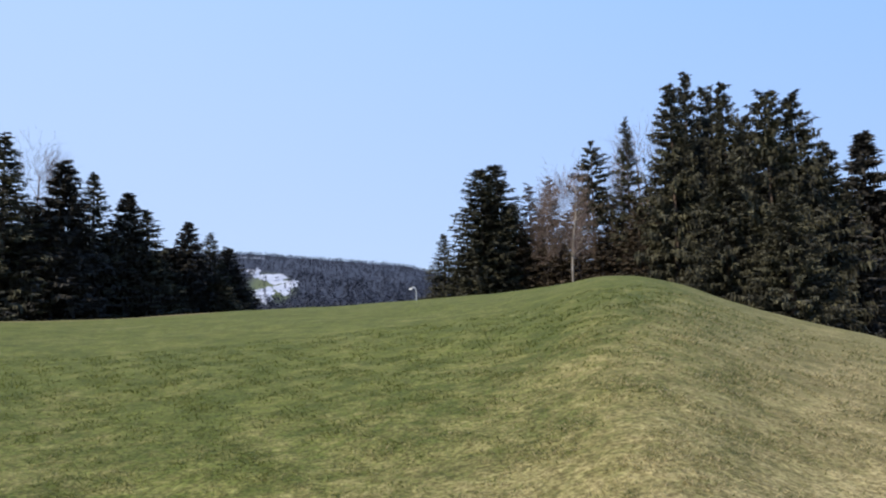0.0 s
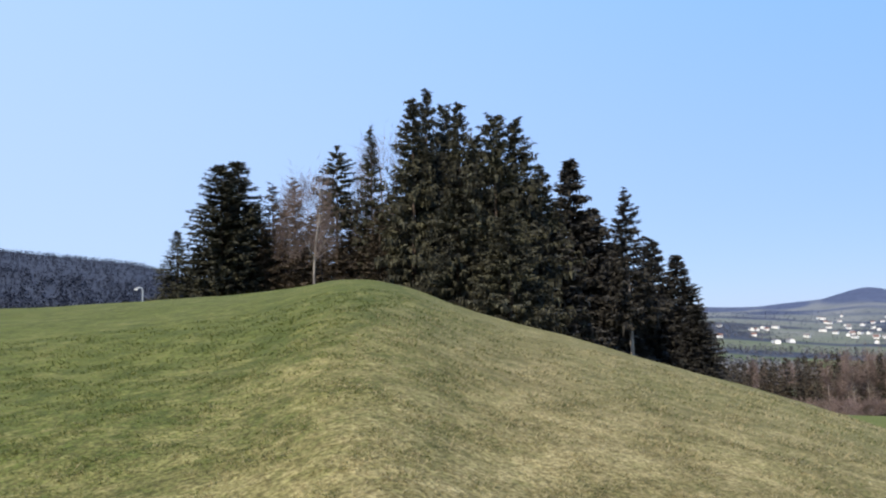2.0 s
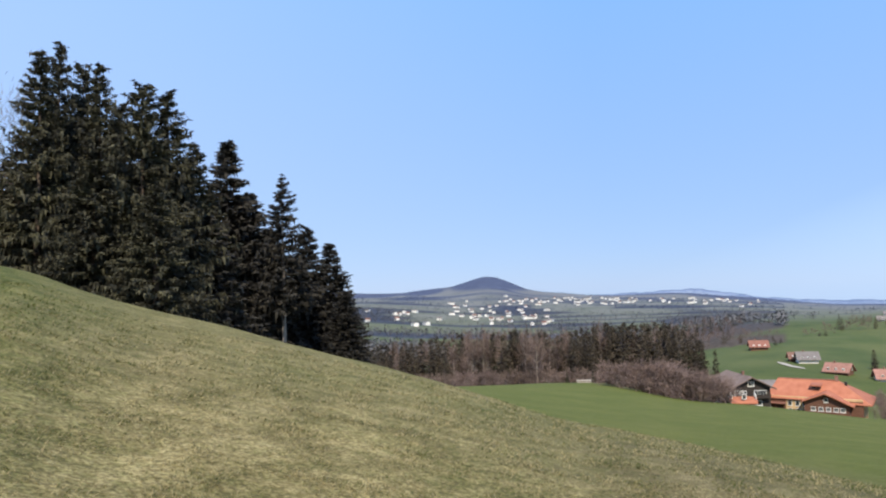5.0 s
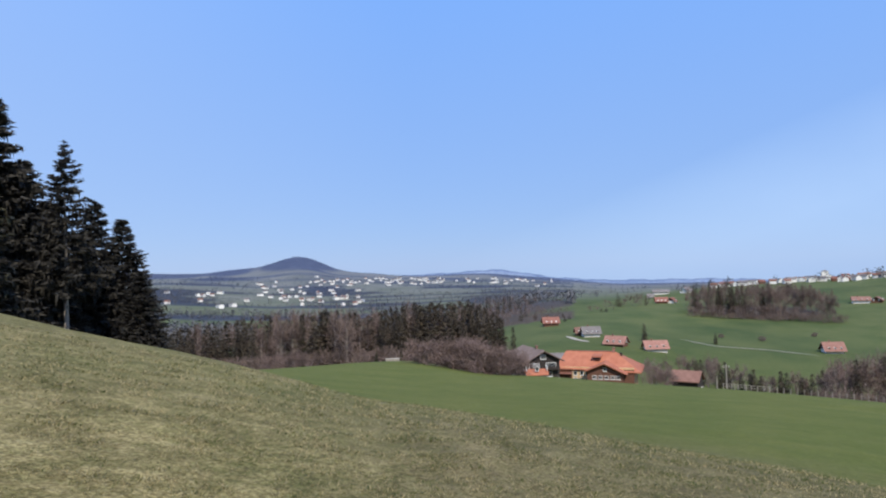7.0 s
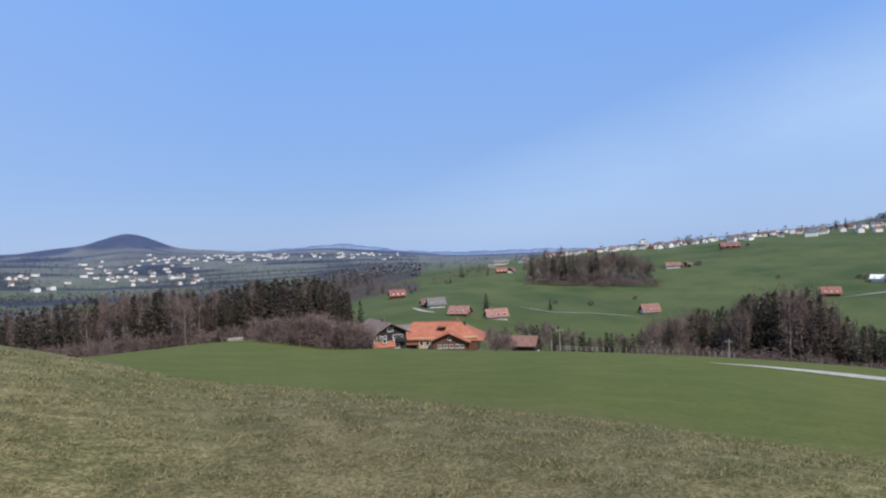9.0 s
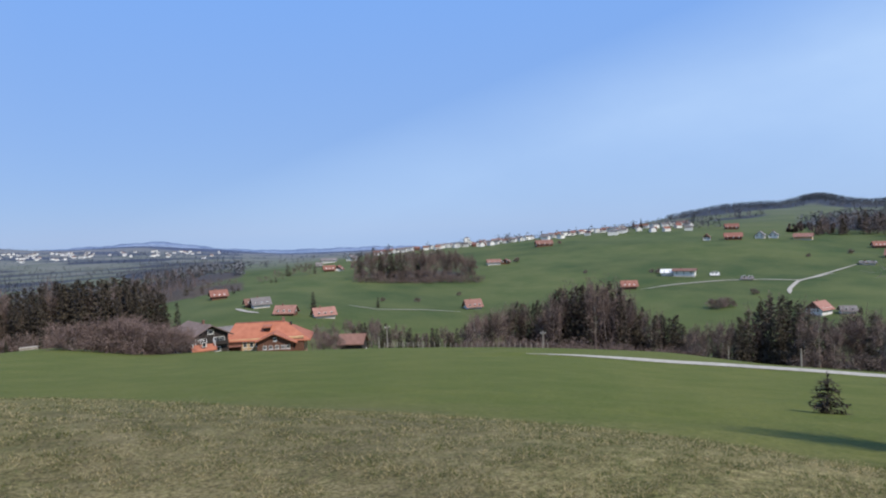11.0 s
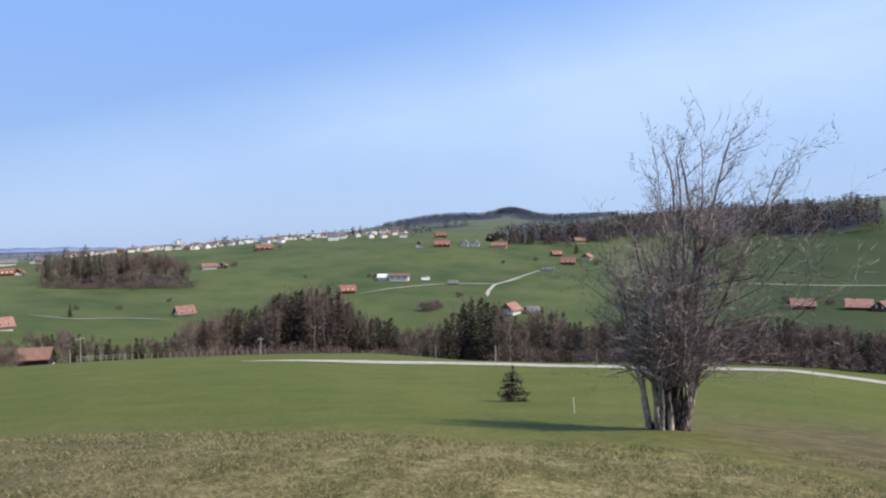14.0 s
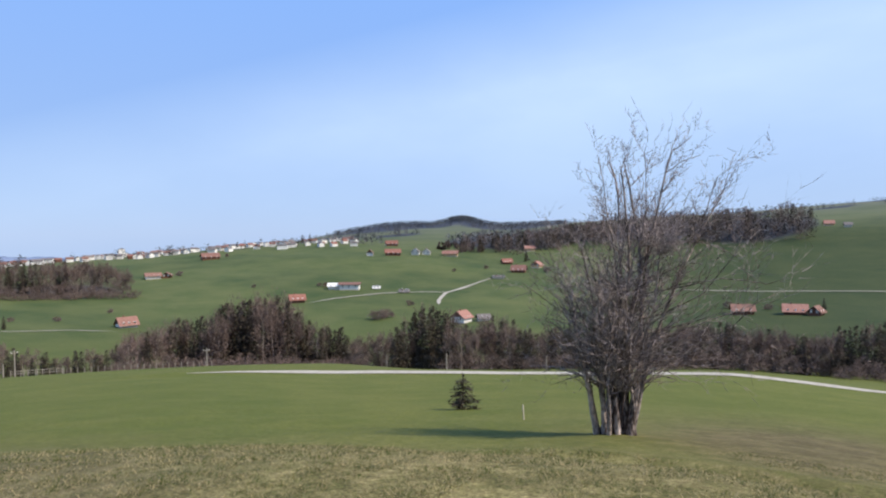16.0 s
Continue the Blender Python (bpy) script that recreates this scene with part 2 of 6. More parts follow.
# ---- lie of the land ----
# Height of the land along bearings (degrees, left of the first view positive), as slopes in degrees seen from the
# hill top, at growing distances. It is laid out round the hill on which the walk takes place.
FAR = np.array([12, 30, 70, 90, 110, 150, 190, 240, 300, 370, 460, 600, 800, 1100, 1600, 2400, 3400, 4700.0])
LAND = {
    60: [-6, -3, -2, -2, -2, -2, -2, -2, -2, -1, 0, 1, 3, 5, 5, 4, 3, 3],
    30: [-6, -3, -2, -2, -2, -2, -3, -3, -2, -1, 0, 1, 3, 5.3, 6.2, 4, 3, 3],
    18: [-6, -3, -1.5, -1.75, -2, -3, -3, -3, -3, -2, -1, 0, 2.2, 5.4, 5.95, 4, 3, 2],
    11: [-6, -3, -1.5, -1.75, -2, -3, -3, -3, -3, -2, -1, 0, 2, 4.6, 5.35, 4, 3, 2],
    5: [-6, -3, -1.5, -1.75, -2, -3, -3, -3, -3, -2, -1, 0, 1.6, 4.0, 4.85, 3, 2, 1],
    0: [-6, -3, -1, -1.5, -2, -3, -3, -3, -3, -2, -1, 0, 1, 2.6, 3, 2, 1, 0],
    -10: [-6, -2, 0, -0.5, -1, -2, -3, -3, -3, -3, -2, -1, 0, 0.5, 0.5, 0, 0, 0],
    -20: [-7, -4, -2.5, -2.75, -3, -4, -4, -4, -4, -4, -3, -2, -1, 0, 0, 0, 0, 0],
    -30: [-8, -6, -5, -5.5, -6, -7, -7, -7, -6, -5, -4.5, -4, -3, -2, -1, -0.3, 0, 0],
    -38: [-9, -7, -6.3, -6.65, -7, -7.6, -8, -8, -7.4, -6.6, -5.6, -4.7, -3.6, -2.6, -1.4, -0.4, -0.1, 0.2],
    -42: [-9.5, -8, -7.2, -7.3, -7.4, -7.9, -8, -8, -7.6, -6.8, -5.8, -4.9, -3.8, -2.8, -1.6, -0.5, -0.2, 0.0],
    -46: [-10.5, -9, -7.9, -7.8, -7.7, -7.9, -8, -8.2, -7.8, -7, -6, -5, -4, -3.1, -2, -0.8, 0.65, 0.0],
    -48.3: [-11, -9.3, -8.2, -7.9, -7.8, -7.8, -8, -8.4, -8, -7.1, -6.1, -5.1, -4.1, -3.3, -2.2, -0.9, 0.2, 0.1],
    -50.5: [-11, -9.6, -8.4, -8.1, -7.8, -7.7, -8, -8.5, -8, -7.2, -6.2, -5.2, -4.2, -3.4, -2.3, -1, 1.6, 0.2],
    -51.7: [-11.2, -9.8, -8.6, -8.3, -7.9, -7.7, -8, -8.5, -8, -7.2, -6.2, -5.2, -4.2, -3.4, -2.3, -1, 1.5, 0],
    -49.4: [-11, -9.4, -8.3, -8, -7.8, -7.8, -8, -8.5, -8, -7.2, -6.2, -5.2, -4.2, -3.4, -2.3, -1, 1.45, 0.2],
    -52.9: [-11.5, -9.9, -8.8, -8.4, -8, -7.7, -7.9, -8.5, -8, -7.2, -6.2, -5.2, -4.2, -3.4, -2.4, -1, -0.45, -0.2],
    -55: [-12, -10.3, -9.2, -8.65, -8.1, -7.6, -7.7, -8.5, -8, -7.1, -6.1, -5.1, -4.2, -3.4, -2.4, -1, -0.4, -0.6],
    -60: [-13, -11.3, -9.9, -9.3, -8.7, -7.7, -7.6, -8.5, -8, -7, -6, -5, -4.2, -3.4, -2.4, -1.1, -0.7, -0.8],
    -66: [-14, -12, -10.3, -9.85, -9.4, -8.9, -9.0, -8.6, -7.2, -6, -5, -4.2, -3.6, -3.1, -2.4, -1.3, -0.7, -0.6],
    -71: [-14.5, -12.2, -10.5, -10.05, -9.6, -9.15, -9.2, -8.2, -6.7, -5.3, -4.2, -3.2, -3.0, -2.8, -2.3, -1.6, -1.1, -1.2],
    -77: [-15, -12.4, -10.7, -10.35, -10.0, -9.65, -9.7, -8.6, -6.8, -5.2, -3.9, -2.95, -3.1, -2.7, -2.4, -2.1, -1.9, -1.8],
    -85: [-15.6, -12.9, -10.9, -10.55, -10.2, -9.85, -10.4, -9.7, -7.8, -6.0, -4.3, -2.7, -2.0, -2.2, -2.2, -2.0, -1.9, -1.8],
    -92: [-16.5, -13.3, -11.2, -10.9, -10.5, -10.1, -10.9, -10.6, -8.4, -6.4, -4.5, -2.7, -1.65, -1.9, -2, -2, -1.9, -1.8],
    -100: [-17, -13.7, -11.5, -11.22, -10.8, -10.35, -11.2, -11.0, -8.7, -6.5, -4.4, -2.4, -1.05, -1.4, -1.6, -1.7, -1.8, -1.8],
    -108: [-17.4, -14, -12.2, -11.68, -11.2, -10.6, -11.5, -11.2, -8.8, -6.5, -4.3, -2.0, -0.8, -0.4, -0.1, -0.8, -1.2, -1.5],
    -115: [-17.7, -14.3, -12.4, -11.85, -11.5, -11.4, -11.9, -11.0, -8.8, -6.6, -4.4, -2.1, -1.0, 0.1, 0.75, 0.3, -0.5, -1],
    -118.5: [-17.6, -14.3, -12.35, -11.92, -11.6, -11.45, -11.7, -10.9, -8.8, -6.65, -4.5, -2.4, -1.0, 0.1, 1.15, 0.3, -0.5, -1],
    -112: [-17.6, -14.2, -12.3, -11.78, -11.35, -11.1, -11.7, -11.1, -8.8, -6.55, -4.35, -2.05, -0.9, -0.1, 0.65, 0, -0.8, -1.2],
    -122: [-17.5, -14.3, -12.3, -11.98, -11.75, -11.5, -11.6, -10.8, -8.8, -6.7, -4.6, -2.8, -1.0, 0.0, 0.5, 0.2, -0.5, -1],
    -130: [-17.1, -14.2, -12.3, -11.85, -11.7, -11.4, -11.3, -10.6, -8.8, -6.8, -4.8, -2.6, -0.6, 0.6, 0.7, 0.2, -0.3, -1],
    -140: [-17.2, -14, -12, -11.4, -11.2, -11, -10.9, -10, -8.2, -6.5, -4.8, -2.4, -0.3, 1.0, 1.2, 0.5, 0, -1],
    -149: [-17.6, -14, -12.2, -11.85, -11.6, -11.2, -10.9, -9.6, -7.6, -6.1, -4.6, -2.2, 0.3, 1.6, 1.9, 1, 0.5, 0],
    -180: [-17, -14, -12, -11.5, -11, -10.5, -10, -9, -7, -6, -4.5, -2, 0.5, 1.8, 2, 1, 0.5, 0],
    -230: [-8, -6, -6, -6, -6, -6, -6, -6, -5, -4, -3, -2, 0, 1, 2, 2, 2, 2],
    -270: [-6, -4, -4, -4, -4, -4, -4, -3, -2, -1, 0, 1, 2, 3, 4, 4, 3, 3],
}
# The rounded hill across the valley and the wooded dome on the ridge: (bearing, slope, place in FAR).
for b, top, k in ((-44, -0.05, 16), (-45.2, 0.45, 16), (-46, 0.3, 16), (-48.3, 0.5, 16), (-49.4, 1.15, 16), (-50.5, 1.65, 16), (-51.3, 1.7, 16), (-52.1, 1.35, 16),
                  (-52.9, 0.5, 16), (-54, 0.2, 16), (-55.5, -0.05, 16), (-57.5, -0.4, 16), (-117.2, 0.55, 14), (-118.0, 1.6, 14), (-118.9, 1.65, 14), (-120.0, 0.7, 14)):
    known = sorted(q for q in LAND if q != b)
    LAND[b] = [float(np.interp(b, known, [LAND[q][j] for q in known])) for j in range(len(FAR))]
    LAND[b][k] = top
# The grassy hill itself: where its brow lies (bearing, slope of the brow in degrees, distance in metres).
BROW = [(90, 0.5, 40), (60, 0.7, 42), (35, 0.86, 42), (28, 0.85, 42), (18, 1.3, 42), (11, 1.45, 40), (4.3, 1.78, 36),
        (-3.2, 2.2, 31), (-7, 2.6, 27), (-10.2, 3.2, 24), (-13.3, 3.07, 23), (-16.7, 2.24, 23), (-20.7, 0.58, 23),
        (-24.5, -0.73, 23), (-30, -2.2, 22), (-38.5, -4.95, 20), (-48.5, -7.85, 17), (-56, -10.3, 15),
        (-66, -12.15, 13), (-75.7, -13.7, 12), (-85, -14.75, 11), (-94, -15.6, 10), (-108, -16.5, 9),
        (-118, -17.4, 8), (-136, -17.5, 7.5), (-150, -18.2, 7), (-180, -15, 9), (-225, -5, 20), (-270, 0.5, 40)]


def blurred(a, n, axis):
    k = np.hanning(2 * n + 3)[1:-1]
    k /= k.sum()
    pad = [(0, 0), (0, 0)]
    pad[axis] = (n, n)
    b = np.pad(a, pad, mode="edge")
    return np.apply_along_axis(lambda v: np.convolve(v, k, "valid"), axis, b)


AZ = np.arange(-270, 90.1, 0.5)
LOGD = np.linspace(math.log(0.3), math.log(4950), 400)
bearings = sorted(LAND)
by_distance = np.array([np.interp(LOGD, np.log(FAR), LAND[b]) for b in bearings])
SLOPE = np.array([np.interp(AZ, bearings, by_distance[:, j]) for j in range(len(LOGD))]).T
SLOPE = blurred(blurred(SLOPE, 4, 0), 7, 1)
brow = sorted(BROW)
BROW_SLOPE = blurred(np.interp(AZ, [b[0] for b in brow], [b[1] for b in brow])[:, None], 3, 0)[:, 0]
BROW_DIST = blurred(np.interp(AZ, [b[0] for b in brow], [b[2] for b in brow])[:, None], 8, 0)[:, 0]
EYE = 1.6


def lumps(x, y):
    """Gentle unevenness of turf."""
    return (0.035 * np.sin(0.9 * x + 0.6 * np.sin(0.53 * y)) * np.sin(0.77 * y + 0.5 * np.sin(0.61 * x))
            + 0.012 * np.sin(3.1 * x + 1.3 * np.sin(2.3 * y)) * np.sin(2.7 * y))


def lane_distance(az):
    """How far off the gravel lane runs, by bearing; it lies on a low bench of the meadow."""
    return 92 - 3.0 * np.sin(np.radians(4 * (az + 120))) + 0.12 * np.abs(az + 118)


def land(x, y):
    """Height of the ground (arrays), and how much of it is the dry hill turf."""
    d = np.maximum(np.hypot(x, y), 0.31)
    az = np.degrees(np.arctan2(-x, y))
    az = np.where(az > 90, az - 360, az)
    fa = np.clip((az + 270) / 0.5, 0, len(AZ) - 1.001)
    fd = np.clip((np.log(d) - LOGD[0]) / (LOGD[1] - LOGD[0]), 0, len(LOGD) - 1.001)
    ia, jd = fa.astype(int), fd.astype(int)
    ua, ud = fa - ia, fd - jd
    s = ((1 - ua) * (1 - ud) * SLOPE[ia, jd] + ua * (1 - ud) * SLOPE[ia + 1, jd]
         + (1 - ua) * ud * SLOPE[ia, jd + 1] + ua * ud * SLOPE[ia + 1, jd + 1])
    low = d * np.tan(np.radians(s))
    low = low - 4.5 * np.clip(1 - d / 11, 0, 1)
    bench = (d - lane_distance(az)) / 2.2
    low = low + 0.6 * (1 / (1 + np.exp(-np.clip(bench * 3, -30, 30)))) * np.exp(-np.clip(bench / 9, 0, 30)) * np.clip((-88 - az) / 8, 0, 1) * (az > -175)
    m = np.tan(np.radians((1 - ua) * BROW_SLOPE[ia] + ua * BROW_SLOPE[ia + 1]))
    dc = (1 - ua) * BROW_DIST[ia] + ua * BROW_DIST[ia + 1]
    hill = -EYE + (m + 2 * EYE / dc) * d - EYE / dc ** 2 * d * d
    soft = 0.1 + 0.004 * d
    z = 0.5 * (hill + low + np.sqrt((hill - low) ** 2 + soft ** 2))
    near = np.clip(1.3 - d / 60, 0, 1)
    z = z + lumps(x, y) * near * np.clip(d / 4, 0.2, 1)
    z = z + np.clip(d - 250, 0, 400) / 400 * 0.9 * np.sin(x / 37 + 2 * np.sin(y / 71)) * np.sin(y / 43 + np.sin(x / 59))
    turf = 1 / (1 + np.exp(-np.clip((hill - low + 0.25) / (0.45 + 0.012 * d), -30, 30)))
    turf = np.maximum(turf, 0.75 * np.exp(-(((az + 144) / 11) ** 2 + ((d - 17) / 6) ** 2)))
    return z, turf


def ground(x, y):
    return float(land(np.array([x]), np.array([y]))[0][0])


def at(bearing, d):
    """The place on the ground at a bearing and distance from the hill top."""
    x, y = -math.sin(radians(bearing)) * d, math.cos(radians(bearing)) * d
    return Vector((x, y, ground(x, y)))


def on_slope(bearing, slope, near, far):
    """The place between two distances where the ground lies at that slope from the hill top."""
    d = np.linspace(near, far, 160)
    x, y = -np.sin(radians(bearing)) * d, np.cos(radians(bearing)) * d
    e = np.degrees(np.arctan2(land(x, y)[0], d))
    k = int(np.argmin(np.abs(e - slope)))
    return at(bearing, float(d[k]))


# ---- mesh helpers ----
def mesh_of(name, verts, faces, mat, smooth=False):
    me = bpy.data.meshes.new(name)
    me.from_pydata([tuple(v) for v in verts], [], [tuple(f) for f in faces])
    if smooth:
        me.shade_smooth()
    me.materials.append(mat)
    return me


def tri_mesh(name, tris, mat, extra=None):
    """A mesh from an (n, 3, 3) array of triangles, and a prism part (verts, faces) joined to it."""
    tris = np.asarray(tris, dtype=np.float32).reshape(-1, 3)
    n = len(tris)
    me = bpy.data.meshes.new(name)
    ev, ef = extra if extra else (np.zeros((0, 3)), np.zeros((0, 3), int))
    ev, ef = np.asarray(ev, dtype=np.float32).reshape(-1, 3), np.asarray(ef, dtype=np.int32).reshape(-1, 3)
    v = np.concatenate([tris, ev])
    f = np.concatenate([np.arange(n, dtype=np.int32).reshape(-1, 3), ef + n])
    me.vertices.add(len(v))
    me.vertices.foreach_set("co", v.ravel())
    me.loops.add(f.size)
    me.loops.foreach_set("vertex_index", f.ravel().astype(np.int32))
    me.polygons.add(len(f))
    me.polygons.foreach_set("loop_start", np.arange(0, f.size, 3, dtype=np.int32))
    me.update(calc_edges=True)
    me.materials.append(mat)
    return me


def part(name, data, parent, label=""):
    ob = new(name, data)
    ob.parent = parent
    if label:
        ob["label"] = label
    return ob


def thing(name, place, label, category, turn=0.0, group="", kind="", size=1.0):
    ob = new(name)
    ob.empty_display_size = 0.2
    ob.location, ob.rotation_euler, ob.scale = place, (0, 0, radians(turn)), (size, size, size)
    return tagged(ob, label, category, group, kind)


def box(cx, cy, cz, sx, sy, sz):
    """Vertices and faces of a box about a centre."""
    v = [(cx + sx / 2 * i, cy + sy / 2 * j, cz + sz / 2 * k) for k in (-1, 1) for j in (-1, 1) for i in (-1, 1)]
    f = [(0, 2, 3, 1), (4, 5, 7, 6), (0, 1, 5, 4), (2, 6, 7, 3), (0, 4, 6, 2), (1, 3, 7, 5)]
    return v, f


def joined(pieces):
    v, f = [], []
    for pv, pf in pieces:
        f += [tuple(i + len(v) for i in q) for q in pf]
        v += list(pv)
    return v, f


# ---- the ground: one sheet from the hill top to the horizon ----
def grass_material():
    m = bpy.data.materials.new("meadow_grass")
    m.use_nodes = True
    t = m.node_tree
    t.nodes.clear()
    n, link = t.nodes.new, t.links.new
    geo = n("ShaderNodeNewGeometry")

    def noise_at(scale, detail=4, rough=0.55):
        x = n("ShaderNodeTexNoise")
        x.inputs["Scale"].default_value, x.inputs["Detail"].default_value, x.inputs["Roughness"].default_value = scale, detail, rough
        link(geo.outputs["Position"], x.inputs["Vector"])
        return x.outputs[0]

    def ramp(src, a, b, ca, cb):
        r = n("ShaderNodeValToRGB")
        r.color_ramp.elements[0].position, r.color_ramp.elements[0].color = a, (*ca, 1)
        r.color_ramp.elements[1].position, r.color_ramp.elements[1].color = b, (*cb, 1)
        link(src, r.inputs[0])
        return r.outputs[0]

    def mix(fac, a, b):
        x = n("ShaderNodeMix")
        x.data_type = "RGBA"
        if isinstance(fac, float):
            x.inputs[0].default_value = fac
        else:
            link(fac, x.inputs[0])
        link(a, x.inputs[6])
        link(b, x.inputs[7])
        return x.outputs[2]

    def math_(op, a, b):
        x = n("ShaderNodeMath")
        x.operation, x.use_clamp = op, True
        for i, q in enumerate((a, b)):
            if isinstance(q, (int, float)):
                x.inputs[i].default_value = q
            else:
                link(q, x.inputs[i])
        return x.outputs[0]

    attr = n("ShaderNodeAttribute")
    attr.attribute_name = "turf"
    patches, tufts, blades = noise_at(0.40, 5, 0.62), noise_at(6.0, 6, 0.75), noise_at(20.0, 4, 0.75)
    clumps = noise_at(1.5, 6, 0.72)
    brown = n("ShaderNodeAttribute")
    brown.attribute_name = "dryness"

    def weighed(src, middle_, gain):
        x = n("ShaderNodeMath")
        x.operation = "MULTIPLY_ADD"
        x.inputs[1].default_value, x.inputs[2].default_value = gain, -middle_ * gain
        link(src, x.inputs[0])
        return x.outputs[0]

    def total(a, b):
        x = n("ShaderNodeMath")
        link(a, x.inputs[0])
        link(b, x.inputs[1])
        return x.outputs[0]
    dryness = total(total(weighed(patches, 0.62, 0.9), weighed(clumps, 0.5, 1.1)), total(weighed(tufts, 0.5, 1.3), brown.outputs["Fac"]))
    dryness = math_("MULTIPLY", dryness, 0.9)

    def times(a, b):
        x = n("ShaderNodeMix")
        x.data_type, x.blend_type = "RGBA", "MULTIPLY"
        x.inputs[0].default_value = 1.0
        link(a, x.inputs[6])
        link(b, x.inputs[7])
        return x.outputs[2]
    hill = mix(dryness, ramp(clumps, 0.40, 0.60, (0.062, 0.076, 0.015), (0.104, 0.116, 0.025)), ramp(clumps, 0.40, 0.60, (0.172, 0.138, 0.060), (0.262, 0.216, 0.100)))
    grain = ramp(noise_at(30.0, 3, 0.65), 0.38, 0.62, (0.42, 0.40, 0.36), (1.0, 1.0, 1.0))
    hill = times(hill, grain)
    hill = times(hill, ramp(noise_at(10.0, 4, 0.7), 0.36, 0.64, (0.66, 0.64, 0.60), (1.0, 1.0, 1.0)))
    lift = n("ShaderNodeVectorMath")
    lift.operation = "SCALE"
    lift.inputs["Scale"].default_value = 1.62
    link(hill, lift.inputs[0])
    hill = lift.outputs[0]
    thatch = n("ShaderNodeAttribute")
    thatch.attribute_name = "thatch"
    old = times(ramp(clumps, 0.40, 0.60, (0.128, 0.098, 0.050), (0.190, 0.150, 0.078)), grain)
    hill = mix(math_("MULTIPLY", thatch.outputs["Fac"], math_("ADD", weighed(tufts, 0.36, 1.6), 0.4)), hill, old)
    broad, middle = noise_at(0.012, 4), noise_at(0.5, 6, 0.65)
    lush = ramp(middle, 0.32, 0.68, (0.068, 0.094, 0.013), (0.122, 0.138, 0.026))
    lush = mix(math_("MULTIPLY", broad, 0.7), lush, ramp(noise_at(0.06, 5, 0.6), 0.36, 0.64, (0.066, 0.102, 0.015), (0.142, 0.142, 0.034)))
    lush = mix(0.3, lush, ramp(noise_at(3.0, 5, 0.75), 0.40, 0.60, (0.038, 0.058, 0.012), (0.150, 0.160, 0.055)))
    lush = mix(0.45, lush, ramp(noise_at(0.16, 6, 0.7), 0.40, 0.62, (0.076, 0.099, 0.016), (0.138, 0.142, 0.037)))
    lush = times(lush, ramp(noise_at(8.0, 5, 0.75), 0.38, 0.62, (0.74, 0.73, 0.64), (1.26, 1.20, 1.12)))
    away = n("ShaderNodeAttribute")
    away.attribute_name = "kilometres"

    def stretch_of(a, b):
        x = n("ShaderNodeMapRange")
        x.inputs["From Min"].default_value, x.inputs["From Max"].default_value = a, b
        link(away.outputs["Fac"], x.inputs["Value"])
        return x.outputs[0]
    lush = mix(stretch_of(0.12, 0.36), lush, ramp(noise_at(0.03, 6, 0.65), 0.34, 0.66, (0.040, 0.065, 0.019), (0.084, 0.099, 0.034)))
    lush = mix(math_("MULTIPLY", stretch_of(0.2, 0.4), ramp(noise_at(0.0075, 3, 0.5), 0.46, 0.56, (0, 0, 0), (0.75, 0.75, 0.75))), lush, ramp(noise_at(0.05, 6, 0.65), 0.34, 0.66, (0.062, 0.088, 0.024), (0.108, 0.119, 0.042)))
    # far fields pale to grey-blue with distance: haze mixed into their colour
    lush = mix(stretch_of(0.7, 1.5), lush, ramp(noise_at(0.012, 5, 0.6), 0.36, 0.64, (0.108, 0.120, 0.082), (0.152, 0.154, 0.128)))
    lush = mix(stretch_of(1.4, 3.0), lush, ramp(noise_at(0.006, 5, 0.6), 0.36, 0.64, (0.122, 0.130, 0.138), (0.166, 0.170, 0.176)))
    # shade of the slope turned from the sun, painted as darker grass
    shade_mask = n("ShaderNodeAttribute")
    shade_mask.attribute_name = "slope_shade"
    lush = mix(shade_mask.outputs["Fac"], lush, ramp(noise_at(0.03, 6, 0.65), 0.34, 0.66, (0.020, 0.036, 0.010), (0.040, 0.053, 0.017)))
    edge = math_("ADD", attr.outputs["Fac"], math_("MULTIPLY", math_("SUBTRACT", noise_at(0.9, 5, 0.7), 0.5), 1.2))
    base = mix(edge, lush, hill)
    wood = n("ShaderNodeAttribute")
    wood.attribute_name = "woodland"
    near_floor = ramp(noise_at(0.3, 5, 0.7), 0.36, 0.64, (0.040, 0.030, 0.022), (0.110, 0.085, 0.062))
    # wooded ground far off takes the blue of haze as its colour
    hazed_canopy = ramp(noise_at(0.05, 5, 0.7), 0.36, 0.64, (0.024, 0.030, 0.046), (0.050, 0.056, 0.074))
    hazed_canopy = mix(stretch_of(1.8, 2.9), hazed_canopy, ramp(noise_at(0.03, 4, 0.6), 0.36, 0.64, (0.050, 0.062, 0.105), (0.072, 0.086, 0.135)))
    base = mix(wood.outputs["Fac"], base, mix(stretch_of(0.45, 0.8), near_floor, hazed_canopy))
    bs, o, bump = n("ShaderNodeBsdfPrincipled"), n("ShaderNodeOutputMaterial"), n("ShaderNodeBump")
    bs.inputs["Roughness"].default_value, bs.inputs["Specular IOR Level"].default_value = 0.9, 0.15
    bump.inputs["Strength"].default_value, bump.inputs["Distance"].default_value = 0.8, 0.05
    link(math_("ADD", math_("MULTIPLY", tufts, 0.7), math_("MULTIPLY", blades, 0.3)), bump.inputs["Height"])
    link(bump.outputs[0], bs.inputs["Normal"])
    link(base, bs.inputs["Base Color"])
    link(bs.outputs[0], o.inputs[0])
    return m


